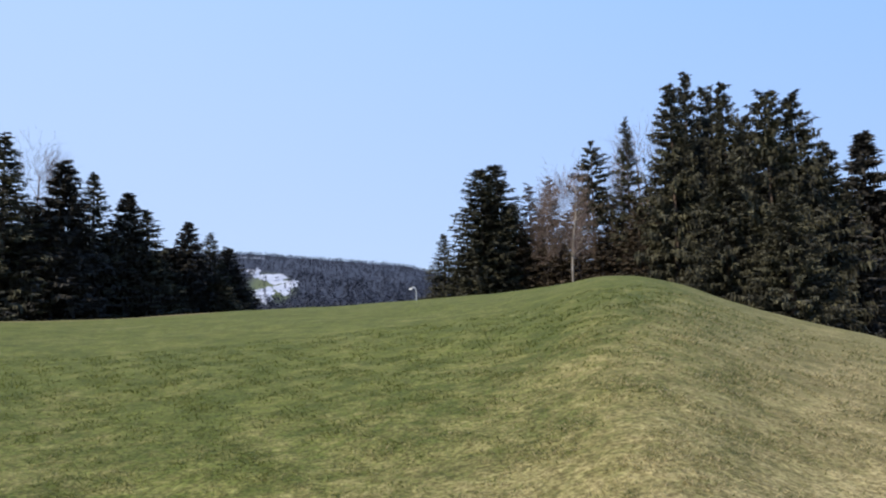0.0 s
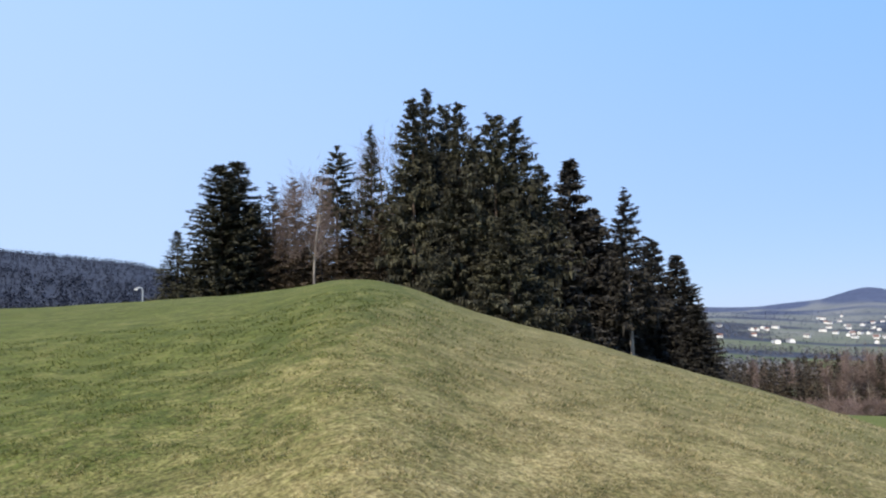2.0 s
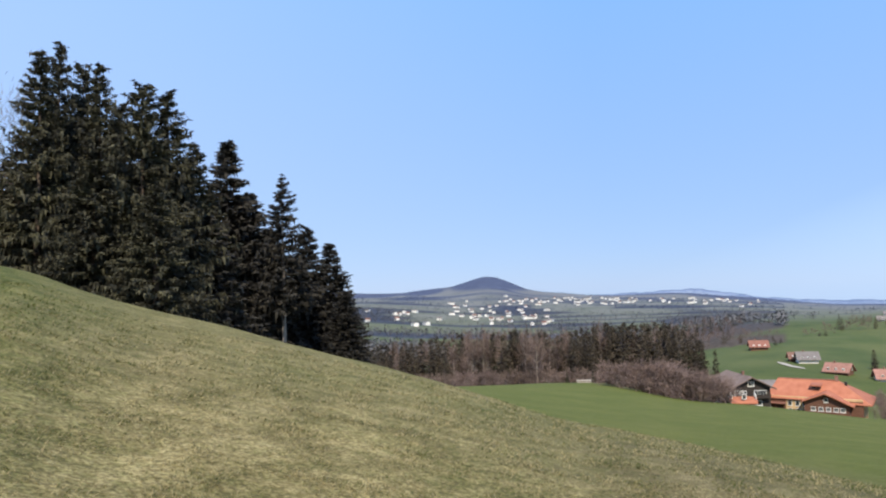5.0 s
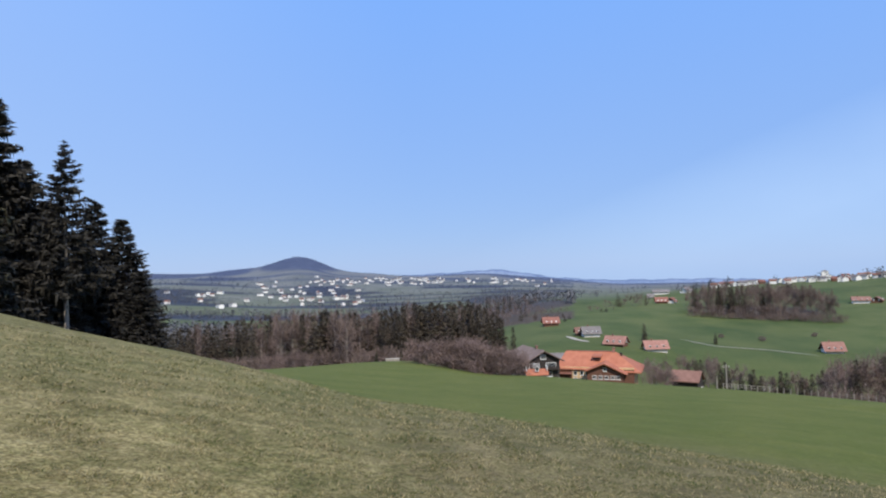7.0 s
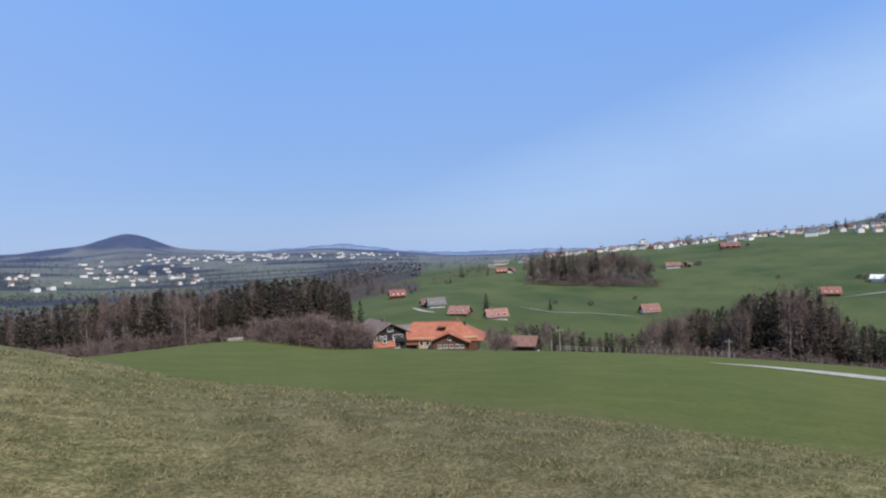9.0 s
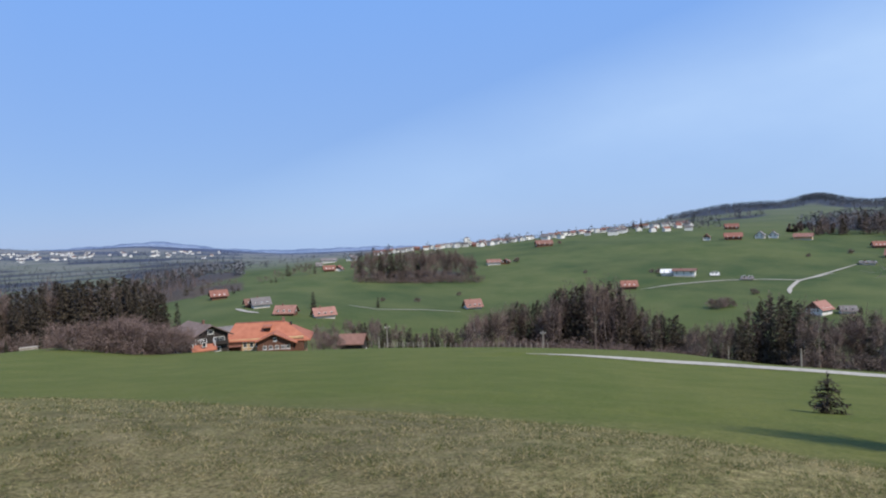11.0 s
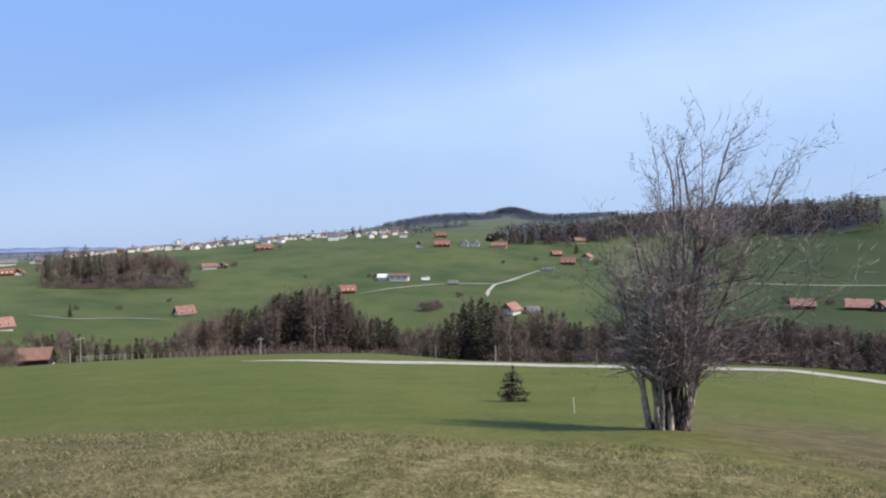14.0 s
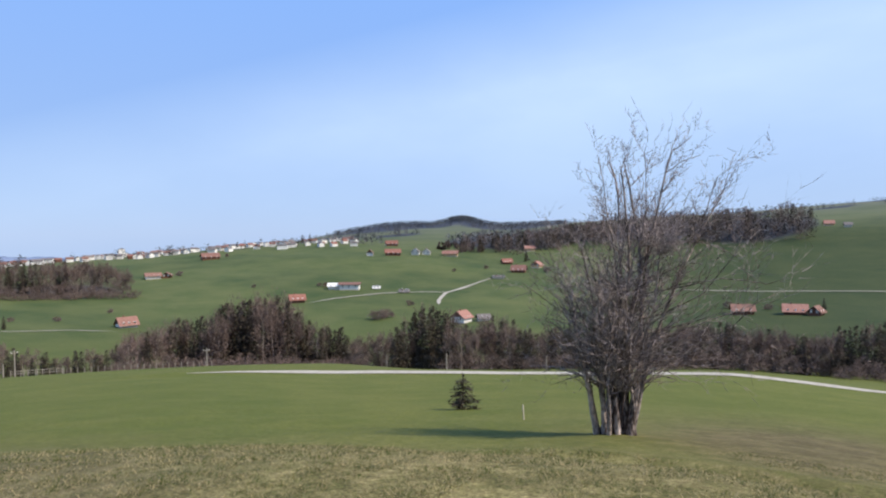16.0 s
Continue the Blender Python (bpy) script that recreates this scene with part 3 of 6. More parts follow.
def patchy(x, y, s):
    """Smooth uneven patches, about -1 to 1."""
    u, v = x / s, y / s
    return (np.sin(1.3 * u + 1.7 * np.sin(0.7 * v + 1)) + np.sin(1.1 * v + 1.9 * np.sin(0.9 * u)) + 0.7 * np.sin(2.7 * u + 2.1 * v)) / 2.7


WOODS = ((-54, 15, 215, 30), (-42.5, 5.5, 560, 130), (-105, 20, 215, 24), (-135, 18, 220, 24), (26, 14, 66, 18), (-18, 22, 66, 15),
         (-87.5, 4.6, 480, 36), (-141, 5.0, 850, 150), (-131, 9, 900, 150), (-123, 6, 830, 120), (-119.4, 2.4, 1550, 350),
         (-113, 3.2, 1500, 220), (-113, 6, 1330, 170), (-123, 5, 1300, 200), (-50.8, 3.6, 3300, 560), (-45.3, 2.2, 3300, 500), (-40, 4, 3300, 500), (-68.5, 4.5, 1250, 300),
         (-69, 5, 760, 90), (-71, 5, 3500, 700), (10, 17, 1150, 700), (2, 9, 1100, 600), (-62, 7, 3700, 400))


def wooded(x, y):
    """Where woods cover the land, 0 to 1."""
    d, az = np.hypot(x, y), np.degrees(np.arctan2(-x, y))
    w = np.zeros_like(d)
    for b, db, r, dr in WOODS:
        w = np.maximum(w, np.clip(3 - 3 * ((az - b) / db) ** 2 - 3 * ((d - r) / dr) ** 2, 0, 1))
    valley = np.clip((patchy(x, y, 95) - 0.02) * 5, 0, 1) * (az < -37) * (az > -73.5) * (d > 420) * (d < 2900)
    slopes = np.clip((patchy(x, y, 60) - 0.45) * 5, 0, 1) * (d > 950) * (az < -73)
    w = np.maximum(w, np.maximum(valley, slopes))
    w = np.maximum(w, np.clip((d - 3300) / 400, 0, 0.9))
    snow = ((az - 16.3) / 1.9) ** 2 + ((d - 880) / 120) ** 2
    return w * np.clip(snow - 0.35, 0.12, 1)


def dry_turf(x, y):
    """How dry the hill turf is: greener on the upper hill and its flat top, drier on the steeper flank."""
    d, az = np.hypot(x, y), np.degrees(np.arctan2(-x, y))
    az = np.where(az > 100, az - 360, az)
    flank = np.clip((-az - 8) / 18, 0, 1)
    strip = 1.5 * np.exp(-((d - 40) / 5) ** 2) * np.clip((az - 16) / 5, 0, 1)
    crest = 0.6 * np.exp(-((d - 24.5) / 2.0) ** 2) * np.exp(-((az + 12) / 6) ** 2)
    return np.clip(strip + crest + 0.42 + 0.58 * np.clip((12 - az) / 38, 0, 1) - 0.70 * np.clip((d - 4) / 9, 0, 1) * (1 - flank) - 0.15 * np.clip((d - 9) / 8, 0, 1) - 0.22 * np.clip((-az - 42) / 36, 0, 1) + 0.16 * np.clip((5.5 - d) / 2, 0, 1) - 0.4 * np.clip((-az - 165) / 60, 0, 1), 0.1, 1.15)


def build_ground():
    rings = np.concatenate([np.geomspace(0.35, 60, 150), np.geomspace(61.2, 420, 90), np.geomspace(426, 4900, 90)])
    az = np.concatenate([np.arange(-160, 45, 0.4), np.arange(45, 200, 4)])
    a, r = np.meshgrid(np.radians(az), rings)
    x, y = -np.sin(a) * r, np.cos(a) * r
    z, turf = land(x.ravel(), y.ravel())
    # worn dry patches on the slope beyond the shrub
    worn = np.exp(-(((a + 2.54) / 0.30) ** 2 + ((r - 20) / 12) ** 2)).ravel()
    turf = np.clip(turf + 0.6 * worn, 0, 1)
    v = np.stack([x.ravel(), y.ravel(), z], 1)
    na, nr = len(az), len(rings)
    i, j = np.meshgrid(np.arange(na), np.arange(nr - 1))
    i2 = (i + 1) % na
    f = np.stack([j * na + i, j * na + i2, (j + 1) * na + i2, (j + 1) * na + i], -1).reshape(-1, 4)
    v = np.concatenate([v, [[0, 0, ground(0.01, 0.3)]]])
    cap = [(na * nr, (k + 1) % na, k) for k in range(na)]
    me = bpy.data.meshes.new("ground")
    me.from_pydata(v.tolist(), [], f[:, ::-1].tolist() + cap)
    me.shade_smooth()
    bearing = np.degrees(a).ravel()
    # where the painted shade of the far slope lies, by bearing and distance
    slope_shade = 0.85 * np.clip((-128 - bearing) / 10, 0, 1) * np.clip((-bearing + 175) / 20, 0, 1) * np.clip((r.ravel() - 235) / 60, 0, 1) * np.clip((900 - r.ravel()) / 200, 0, 1)
    thatch = 0.75 * np.clip((-bearing - 48) / 18, 0, 1) * np.clip((bearing + 104) / 14, 0, 1) + 1.2 * worn + np.exp(-((r.ravel() - 41) / 3.0) ** 2) * np.clip((bearing - 14) / 5, 0, 1)
    for name, value in (("thatch", thatch), ("turf", turf), ("slope_shade", slope_shade), ("dryness", dry_turf(x.ravel(), y.ravel())), ("woodland", wooded(x.ravel(), y.ravel())), ("kilometres", np.hypot(x, y).ravel() / 1000)):
        at_ = me.attributes.new(name, "FLOAT", "POINT")
        at_.data.foreach_set("value", np.append(value, value[0]).astype(np.float32))
    bm = bmesh.new()
    bm.from_mesh(me)
    bmesh.ops.recalc_face_normals(bm, faces=bm.faces)
    if sum(fc.normal.z for fc in bm.faces) < 0:
        bmesh.ops.reverse_faces(bm, faces=bm.faces)
    bm.to_mesh(me)
    bm.free()
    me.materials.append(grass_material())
    tagged(new("ground", me), "grassy hilltop, green meadows and wooded hills", "ground", kind="structure")


build_ground()


def distant_hills():
    """The last ridges, on the horizon behind everything, with blue haze in their colour."""
    line = [(-56, -0.9), (-60, -0.62), (-64, -0.5), (-67, -0.33), (-69, -0.6), (-72, -1.15), (-76, -1.45), (-80, -1.5), (-84, -1.5), (-90, -1.7), (-96, -2.2)]
    bs, es = zip(*sorted(line))
    v, f = [], []
    n = 160
    for k in range(n):
        b = -96 + 40 * k / (n - 1)
        e = float(np.interp(b, bs, es)) + 0.03 * math.sin(b * 2.3) + 0.02 * math.sin(b * 6.1)
        x, y = -math.sin(radians(b)), math.cos(radians(b))
        for r, slope in ((4700, -3.2), (4760, e - 0.3), (4820, e), (4900, -3.2)):
            v.append((x * r, y * r, r * math.tan(radians(slope))))
    for k in range(n - 1):
        for j in range(3):
            a = 4 * k + j
            f.append((a, a + 4, a + 5, a + 1))
    tagged(new("backdrop", mesh_of("backdrop", v, f, HAZED_HILL, True)), "hazy blue ridges on the horizon", "hills", kind="structure")


distant_hills()


# ---- trees ----
def prism(p0, p1, r0, r1, sides=5):
    """A tapered length of stem: vertices and triangles."""
    p0, p1 = Vector(p0), Vector(p1)
    q = (p1 - p0).to_track_quat("Z", "Y").to_matrix()
    ring = [Vector((math.cos(2 * math.pi * k / sides), math.sin(2 * math.pi * k / sides), 0)) for k in range(sides)]
    v = [p0 + q @ (c * r0) for c in ring] + [p1 + q @ (c * r1) for c in ring]
    f = []
    for k in range(sides):
        b = (k + 1) % sides
        f += [(k, b, sides + b), (k, sides + b, sides + k)]
    return v, f


def stem_mesh(name, pieces, mat):
    v, f = joined(pieces)
    return tri_mesh(name, np.zeros((0, 3, 3)), mat, ([tuple(p) for p in v], f))


def unit(v):
    return v / np.maximum(np.linalg.norm(v, axis=-1, keepdims=True), 1e-9)


def spruce_crown(rng, h, base, radius, whorl=0.42, limbs=7, sprays=22, droop=0.35, size=0.5, taper=0.85, ragged=0.25, hang=0.6,
                 curtain=0.3, blunt=0.0, lumpy=0.2):
    """Limbs that sag and turn up at their tips, hung with sprays of needles and drooping curtains: an array of triangles."""
    tris = []
    z = base
    ph = rng.uniform(0, 6.28, 4)
    while z < h - 0.2:
        u = (z - base) / (h - base)
        reach = radius * ((1 - u) ** taper * (1 - blunt) + blunt * math.sqrt(max(0.0, 1 - u ** 2.5))) * (0.6 + 0.4 * min(1, u * 5 + 0.3)) + 0.1
        n = max(4, int(limbs * (1 - 0.4 * u)))
        turn = rng.uniform(0, 6.28)
        for k in range(n):
            a = turn + 6.283 * k / n + rng.normal(0, 0.35)
            z0 = z + rng.normal(0, whorl * 0.7)
            lump = 1 + lumpy * (0.6 * math.sin(2 * a + ph[0] + 0.9 * z0) + 0.6 * math.sin(3 * a + ph[1] - 0.55 * z0) + 0.4 * math.sin(ph[2] + 1.9 * z0 + a))
            ln = reach * lump * rng.uniform(1 - ragged, 1 + ragged * 0.5)
            if rng.random() < 0.08:
                ln *= 0.5
            m = max(6, int(sprays * (0.3 + 0.7 * min(1.2, ln / radius))))
            q = np.sort(rng.uniform(0.1, 1.0, m)) ** 0.75
            rise = 0.35 * u ** 2 - droop * (1 - u)
            out = np.array([math.cos(a), math.sin(a), 0.0])
            side = np.array([-math.sin(a), math.cos(a), 0.0])
            sway = rng.normal(0, 0.12) * ln
            line = z0 + ln * (rise * q ** 1.2 + 0.38 * droop * q ** 4 + 0.12 * q * (1 - u))
            p = out[None] * (ln * q)[:, None] + side[None] * (sway * q ** 2)[:, None]
            p[:, 2] = line
            p += rng.normal(0, 0.05, (m, 3)) * (0.4 + q[:, None])
            sgn = rng.choice([-1.0, 1.0], m)
            v = (out[None] * rng.uniform(0.2, 1.0, m)[:, None] + side[None] * (sgn * rng.uniform(0.15, 0.9, m))[:, None])
            v[:, 2] -= rng.uniform(-0.15, 0.8, m) * hang * (1.2 - 1.2 * u)
            ls = size * rng.uniform(0.5, 1.3, m) * (1.12 - 0.50 * u) * (1.05 - 0.4 * q)
            # hanging curtains under the limb
            down = rng.random(m) < curtain * (1.1 - 0.8 * u)
            v[down] = v[down] * 0.18
            v[down, 2] = -1.0
            ls = np.where(down, ls * rng.uniform(0.8, 1.9, m) * (0.55 + 0.45 * q), ls)
            v = unit(v) * ls[:, None]
            w = unit(np.cross(v, rng.normal(0, 1, (m, 3)))) * (ls * np.where(down, rng.uniform(0.08, 0.18, m), rng.uniform(0.15, 0.30, m)))[:, None]
            tris.append(np.stack([p - w, p + w, p + v], 1))
            # the limb itself, as a narrow needle-covered blade to its tip
            tip = p[-1] + out * 0.12 * ln
            tip[2] += 0.05 * ln
            c = np.array([0, 0, z0])
            tris.append(np.array([[c + side * 0.05, c - side * 0.05, tip]]))
        z += whorl * rng.uniform(0.7, 1.3) * (1.0 - 0.28 * u)
    tris.append(np.array([[[0.05, 0, h - 0.6], [-0.05, 0, h - 0.6], [0, 0, h + 0.35]], [[0, 0.05, h - 0.6], [0, -0.05, h - 0.6], [0, 0, h + 0.3]]]))
    # leader
    for k in range(14):
        a = rng.uniform(0, 6.28)
        p = np.array([0, 0, h - rng.uniform(0.0, 0.9)])
        v = np.array([math.cos(a) * 0.22, math.sin(a) * 0.22, 0.22])
        w = np.array([-math.sin(a), math.cos(a), 0]) * 0.05
        tris.append(np.array([[p - w, p + w, p + v]]))
    return np.concatenate(tris)


def spruce_meshes(seed, h=20.0, base=1.5, radius=3.0, mat=None, stub=0, bark=None, **shape):
    rng = np.random.default_rng(seed)
    trunk = [prism((0, 0, -0.6), (0, 0, h * 0.5), 0.012 * h, 0.008 * h, 7), prism((0, 0, h * 0.5), (0, 0, h), 0.008 * h, 0.01, 5)]
    for k in range(stub):
        a, z = rng.uniform(0, 6.28), rng.uniform(0.08, 0.55) * h
        ln = rng.uniform(0.6, 1.6)
        trunk.append(prism((0, 0, z), (math.cos(a) * ln, math.sin(a) * ln, z - 0.25 * ln), 0.03, 0.008, 3))
    return (stem_mesh("trunk", trunk, bark or BARK), tri_mesh("crown", spruce_crown(rng, h, base, radius, **shape), mat or NEEDLE))


def grow(rng, p, d, ln, r, depth, out, spread=0.55, up=0.25, kids=(2, 4), shrink=0.66, bend=0.18, steps=3, sides=5):
    """A limb in bent lengths with side shoots; the lengths go into out."""
    for s in range(steps):
        d = unit(d + rng.normal(0, bend, 3) + np.array([0, 0, up * 0.25]))
        q = p + d * ln / steps
        r1 = r * (0.86 if s < steps - 1 else 0.72)
        out.append((p, q, r, r1, depth))
        if depth > 0 and (s > 0 or steps == 1):
            for _ in range(rng.integers(kids[0], kids[1])):
                e = unit(d + rng.normal(0, spread, 3) + np.array([0, 0, up * 0.3]))
                grow(rng, q, e, ln * shrink * rng.uniform(0.7, 1.2), r1 * 0.58, depth - 1, out, spread, up, kids, shrink, bend, steps, sides)
        p, r = q, r1


def limbs_mesh(name, segs, mat, thin=0.012):
    """Stems as prisms, and twigs thinner than thin as slim blades."""
    pieces, tris = [], []
    rng = np.random.default_rng(5)
    for p, q, r0, r1, depth in segs:
        if r0 > thin:
            pieces.append(prism(p, q, r0, r1, 5 if r0 > 0.05 else 3))
        else:
            w = unit(np.cross(q - p, rng.normal(0, 1, 3))) * max(r0, 0.4 * thin)
            tris.append(np.array([p - w, p + w, q + (q - p) * 0.15]))
    v, f = joined(pieces) if pieces else ([], [])
    return tri_mesh(name, np.array(tris) if tris else np.zeros((0, 3, 3)), mat, ([tuple(x) for x in v], f) if v else None)


def twig_cloud(rng, n, centre, radii, size, width, up=0.5, clumps=0):
    """Fine bare twigs filling a crown: slim triangles that fan outward and upward, gathered round branch ends."""
    if clumps:
        c = unit(rng.normal(0, 1, (clumps, 3))) * (0.35 + 0.65 * rng.random(clumps) ** 0.6)[:, None]
        p = c[rng.integers(0, clumps, n)] * 0.86 + rng.normal(0, 0.13, (n, 3))
    else:
        p = unit(rng.normal(0, 1, (n, 3))) * (rng.random(n) ** 0.45)[:, None]
    p *= 1 + 0.22 * np.sin(5 * np.arctan2(p[:, 1], p[:, 0]) + 3 * p[:, 2])[:, None]
    v = unit(unit(p) + rng.normal(0, 0.5, (n, 3)) + np.array([0, 0, up]))
    p = p * np.array(radii) + np.array(centre)
    v *= (size * rng.uniform(0.5, 1.5, n))[:, None]
    w = unit(np.cross(v, rng.normal(0, 1, (n, 3)))) * width
    return np.stack([p - w, p + w, p + v], 1)


def bare_meshes(seed, h=14.0, radius=3.2, bark=None, twigs=None, n=1700, width=0.035, low=0.3):
    """A leafless broad-leaved tree: stem, limbs and a cloud of twigs."""
    rng = np.random.default_rng(seed)
    segs = []
    p, d = np.array([0, 0, -0.5]), np.array([0, 0, 1.0])
    r = 0.011 * h
    for k in range(7):
        d = unit(d + rng.normal(0, 0.05, 3) + np.array([0, 0, 0.3]))
        q = p + d * h * 0.125
        segs.append((p, q, r, r * 0.84, 3))
        if k > 1:
            for _ in range(3):
                a = rng.uniform(0, 6.28)
                e = unit(np.array([math.cos(a), math.sin(a), 0.75]))
                grow(rng, q, e, radius * rng.uniform(0.6, 1.1) * (1.1 - 0.08 * k), r * 0.45, 1, segs, 0.5, 0.3, (1, 3), 0.6, 0.15, 3)
        p, r = q, r * 0.84
    trunk = limbs_mesh("trunk", segs, bark or PALE_BARK, 0.02)
    cloud = twig_cloud(rng, n, (0, 0, h * (0.5 + low * 0.5)), (radius, radius, h * (0.5 - low * 0.4)), h * 0.06, width, 0.4, 30)
    return trunk, tri_mesh("crown", cloud, twigs or TWIG)


def bush_meshes(seed, h=6.0, radius=4.0, n=2600, width=0.03, twigs=None, count=10):
    rng = np.random.default_rng(seed)
    segs = []
    for k in range(count):
        a = rng.uniform(0, 6.28)
        e = unit(np.array([math.cos(a) * 0.7, math.sin(a) * 0.7, 1.0]))
        grow(rng, np.array([math.cos(a) * 0.05, math.sin(a) * 0.05, -0.3]), e, h * 0.6, 0.07, 1, segs, 0.5, 0.2, (1, 3))
    stems = limbs_mesh("stem", segs, SHRUB_BARK, 0.02)
    c1 = twig_cloud(rng, n, (0, 0, h * 0.42), (radius, radius, h * 0.52), h * 0.12, width, 0.25, 46)
    c1 = c1[c1[:, :, 2].min(1) > 0.02]
    return stems, tri_mesh("crown", c1, twigs or TWIG_RED)


def plant(name, meshes, place, label, category, names, turn=0.0, size=(1, 1, 1), lean=(0, 0), group="", kind=""):
    ob = new(name)
    ob.location, ob.rotation_euler, ob.scale = place, (lean[0], lean[1], radians(turn)), size
    tagged(ob, label, category, group, kind)
    for n, me in zip(names, meshes):
        part(n, me, ob)
    return ob


TC = ("trunk", "crown")
dice = np.random.default_rng(11)
UNIT_H = 20.0
FULL = [spruce_meshes(21, UNIT_H, 0.4, 3.7, sprays=74, limbs=9, droop=0.40, hang=1.6, size=0.62, taper=0.62, whorl=0.40, curtain=0.70, blunt=0.05, lumpy=0.24, ragged=0.3),
        spruce_meshes(22, UNIT_H, 0.8, 3.6, sprays=74, limbs=9, droop=0.34, hang=1.3, size=0.60, taper=0.70, whorl=0.40, curtain=0.60, blunt=0.0, lumpy=0.20, ragged=0.3),
        spruce_meshes(23, UNIT_H, 0.4, 3.8, sprays=74, limbs=9, droop=0.48, hang=2.0, size=0.68, taper=0.60, whorl=0.42, curtain=0.78, blunt=0.10, lumpy=0.26, ragged=0.34)]
CONE = [spruce_meshes(31, UNIT_H, 0.5, 4.2, sprays=44, limbs=9, droop=0.30, size=0.64, taper=0.85, whorl=0.37, ragged=0.30, lumpy=0.16, curtain=0.25),
        spruce_meshes(32, UNIT_H, 0.8, 3.9, sprays=42, limbs=9, droop=0.26, size=0.62, taper=0.85, whorl=0.38, ragged=0.30, lumpy=0.16, curtain=0.25),
        spruce_meshes(33, UNIT_H, 0.4, 4.2, sprays=44, limbs=9, droop=0.28, size=0.64, taper=0.92, whorl=0.37, ragged=0.32, lumpy=0.18, curtain=0.25)]
ROUND = spruce_meshes(38, UNIT_H, 0.4, 3.4, sprays=46, limbs=10, droop=0.30, size=0.72, taper=0.62, whorl=0.35, ragged=0.32, lumpy=0.16, curtain=0.30, blunt=0.25)
DARK = [spruce_meshes(34 + k, UNIT_H, 0.6, 4.2, NEEDLE_SHADED, sprays=52, limbs=10, droop=0.30, size=0.90, taper=0.74, whorl=0.38, ragged=0.28, lumpy=0.14, curtain=0.35) for k in range(3)]
TALL_STEM = spruce_meshes(41, UNIT_H, 6.4, 3.6, NEEDLE_SHADED, stub=14, bark=PALE_BARK, sprays=46, limbs=9, droop=0.34, size=0.75, taper=0.80, whorl=0.42, ragged=0.36, lumpy=0.24)
THIN = [spruce_meshes(51, UNIT_H, 1.0, 2.8, NEEDLE_BROWN, stub=70, sprays=46, limbs=8, droop=0.12, size=0.60, taper=0.60, whorl=0.50, hang=0.4, ragged=0.45, lumpy=0.3, curtain=0.2),
        spruce_meshes(52, UNIT_H, 11.0, 2.8, NEEDLE, stub=60, sprays=44, limbs=8, droop=0.1, size=0.8, taper=0.55, whorl=0.5, hang=0.2, ragged=0.45, lumpy=0.3, blunt=0.2)]


def spruce(meshes, bearing, top, d, radius, label, group, name="spruce_tree", base_radius=3.0):
    """A tree at a bearing and distance, as tall as the slope to its top says."""
    p = at(bearing, d)
    h = d * math.tan(radians(top)) - p.z
    w = radius / base_radius
    return plant(name, meshes, p, label, "tree", TC, dice.uniform(0, 360), (w, w, h / UNIT_H),
                 (dice.normal(0, 0.008), dice.normal(0, 0.008)), group)


GROVE = "spruces in the grove behind the hill"
tall_label = "tall dark green spruce with hanging branches, in the grove"
for b, top, d, r, k in ((-16.6, 18.5, 55, 2.5, 1), (-18.1, 18.8, 58, 2.1, 0), (-19.5, 17.8, 61, 2.4, 2), (-20.9, 18.0, 56, 2.2, 1),
                        (-23.6, 16.8, 51, 2.7, 2), (-25.6, 16.1, 53, 2.7, 0), (-22.3, 15.0, 62, 3.0, 0), (-27.3, 12.7, 58, 2.8, 1),
                        (-17.3, 14.0, 64, 3.2, 2), (-25.0, 12.0, 64, 3.4, 1), (-20.3, 11.0, 50, 2.4, 2), (-24.6, 9.0, 47, 2.4, 0)):
    spruce(FULL[k], b, top - 0.55, d, r * 1.20, tall_label, GROVE)
for b, top, d, r, k in ((2.0, 7.2, 62, 2.0, 1), (-3.9, 9.5, 65, 1.9, 1),
                        (-13.3, 15.6, 58, 2.0, 1), (-29.6, 12.35, 66, 3.3, 0), (-31.6, 8.3, 70, 3.0, 2), (-30.6, 8.0, 72, 3.2, 0),
                        (-35.9, 5.6, 72, 2.6, 1), (-37.9, 4.2, 74, 2.7, 0), (-36.6, 1.5, 76, 2.9, 2), (-33.0, 5.5, 74, 3.2, 0), (-32.4, 4.5, 70, 3.0, 1), (-35.0, 2.5, 74, 3.0, 0),
                        (-39.0, 0.2, 68, 1.8, 1), (0.6, 5.5, 66, 2.4, 2), (-6.0, 6.5, 70, 2.8, 0), (-9.0, 6.5, 72, 2.8, 2),
                        (-12.0, 8.5, 70, 2.8, 1), (-14.6, 10.5, 66, 2.6, 0), (-3.0, 5.0, 60, 2.4, 1), (-28.4, 6.5, 56, 2.6, 0)):
    # past bearing -28 the darker needle colour stands in for shade
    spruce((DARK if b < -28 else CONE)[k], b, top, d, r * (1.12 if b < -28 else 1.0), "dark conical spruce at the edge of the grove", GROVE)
for b, top, d, r in ((-1.2, 12.4, 58, 2.9), (-2.5, 12.7, 60, 3.0)):
    spruce(ROUND, b, top, d, r, "broad round-topped spruce at the end of the grove", GROVE)
spruce(TALL_STEM, -34.1, 9.65, 63, 2.6, "dark spruce with a tall bare lower trunk", GROVE)
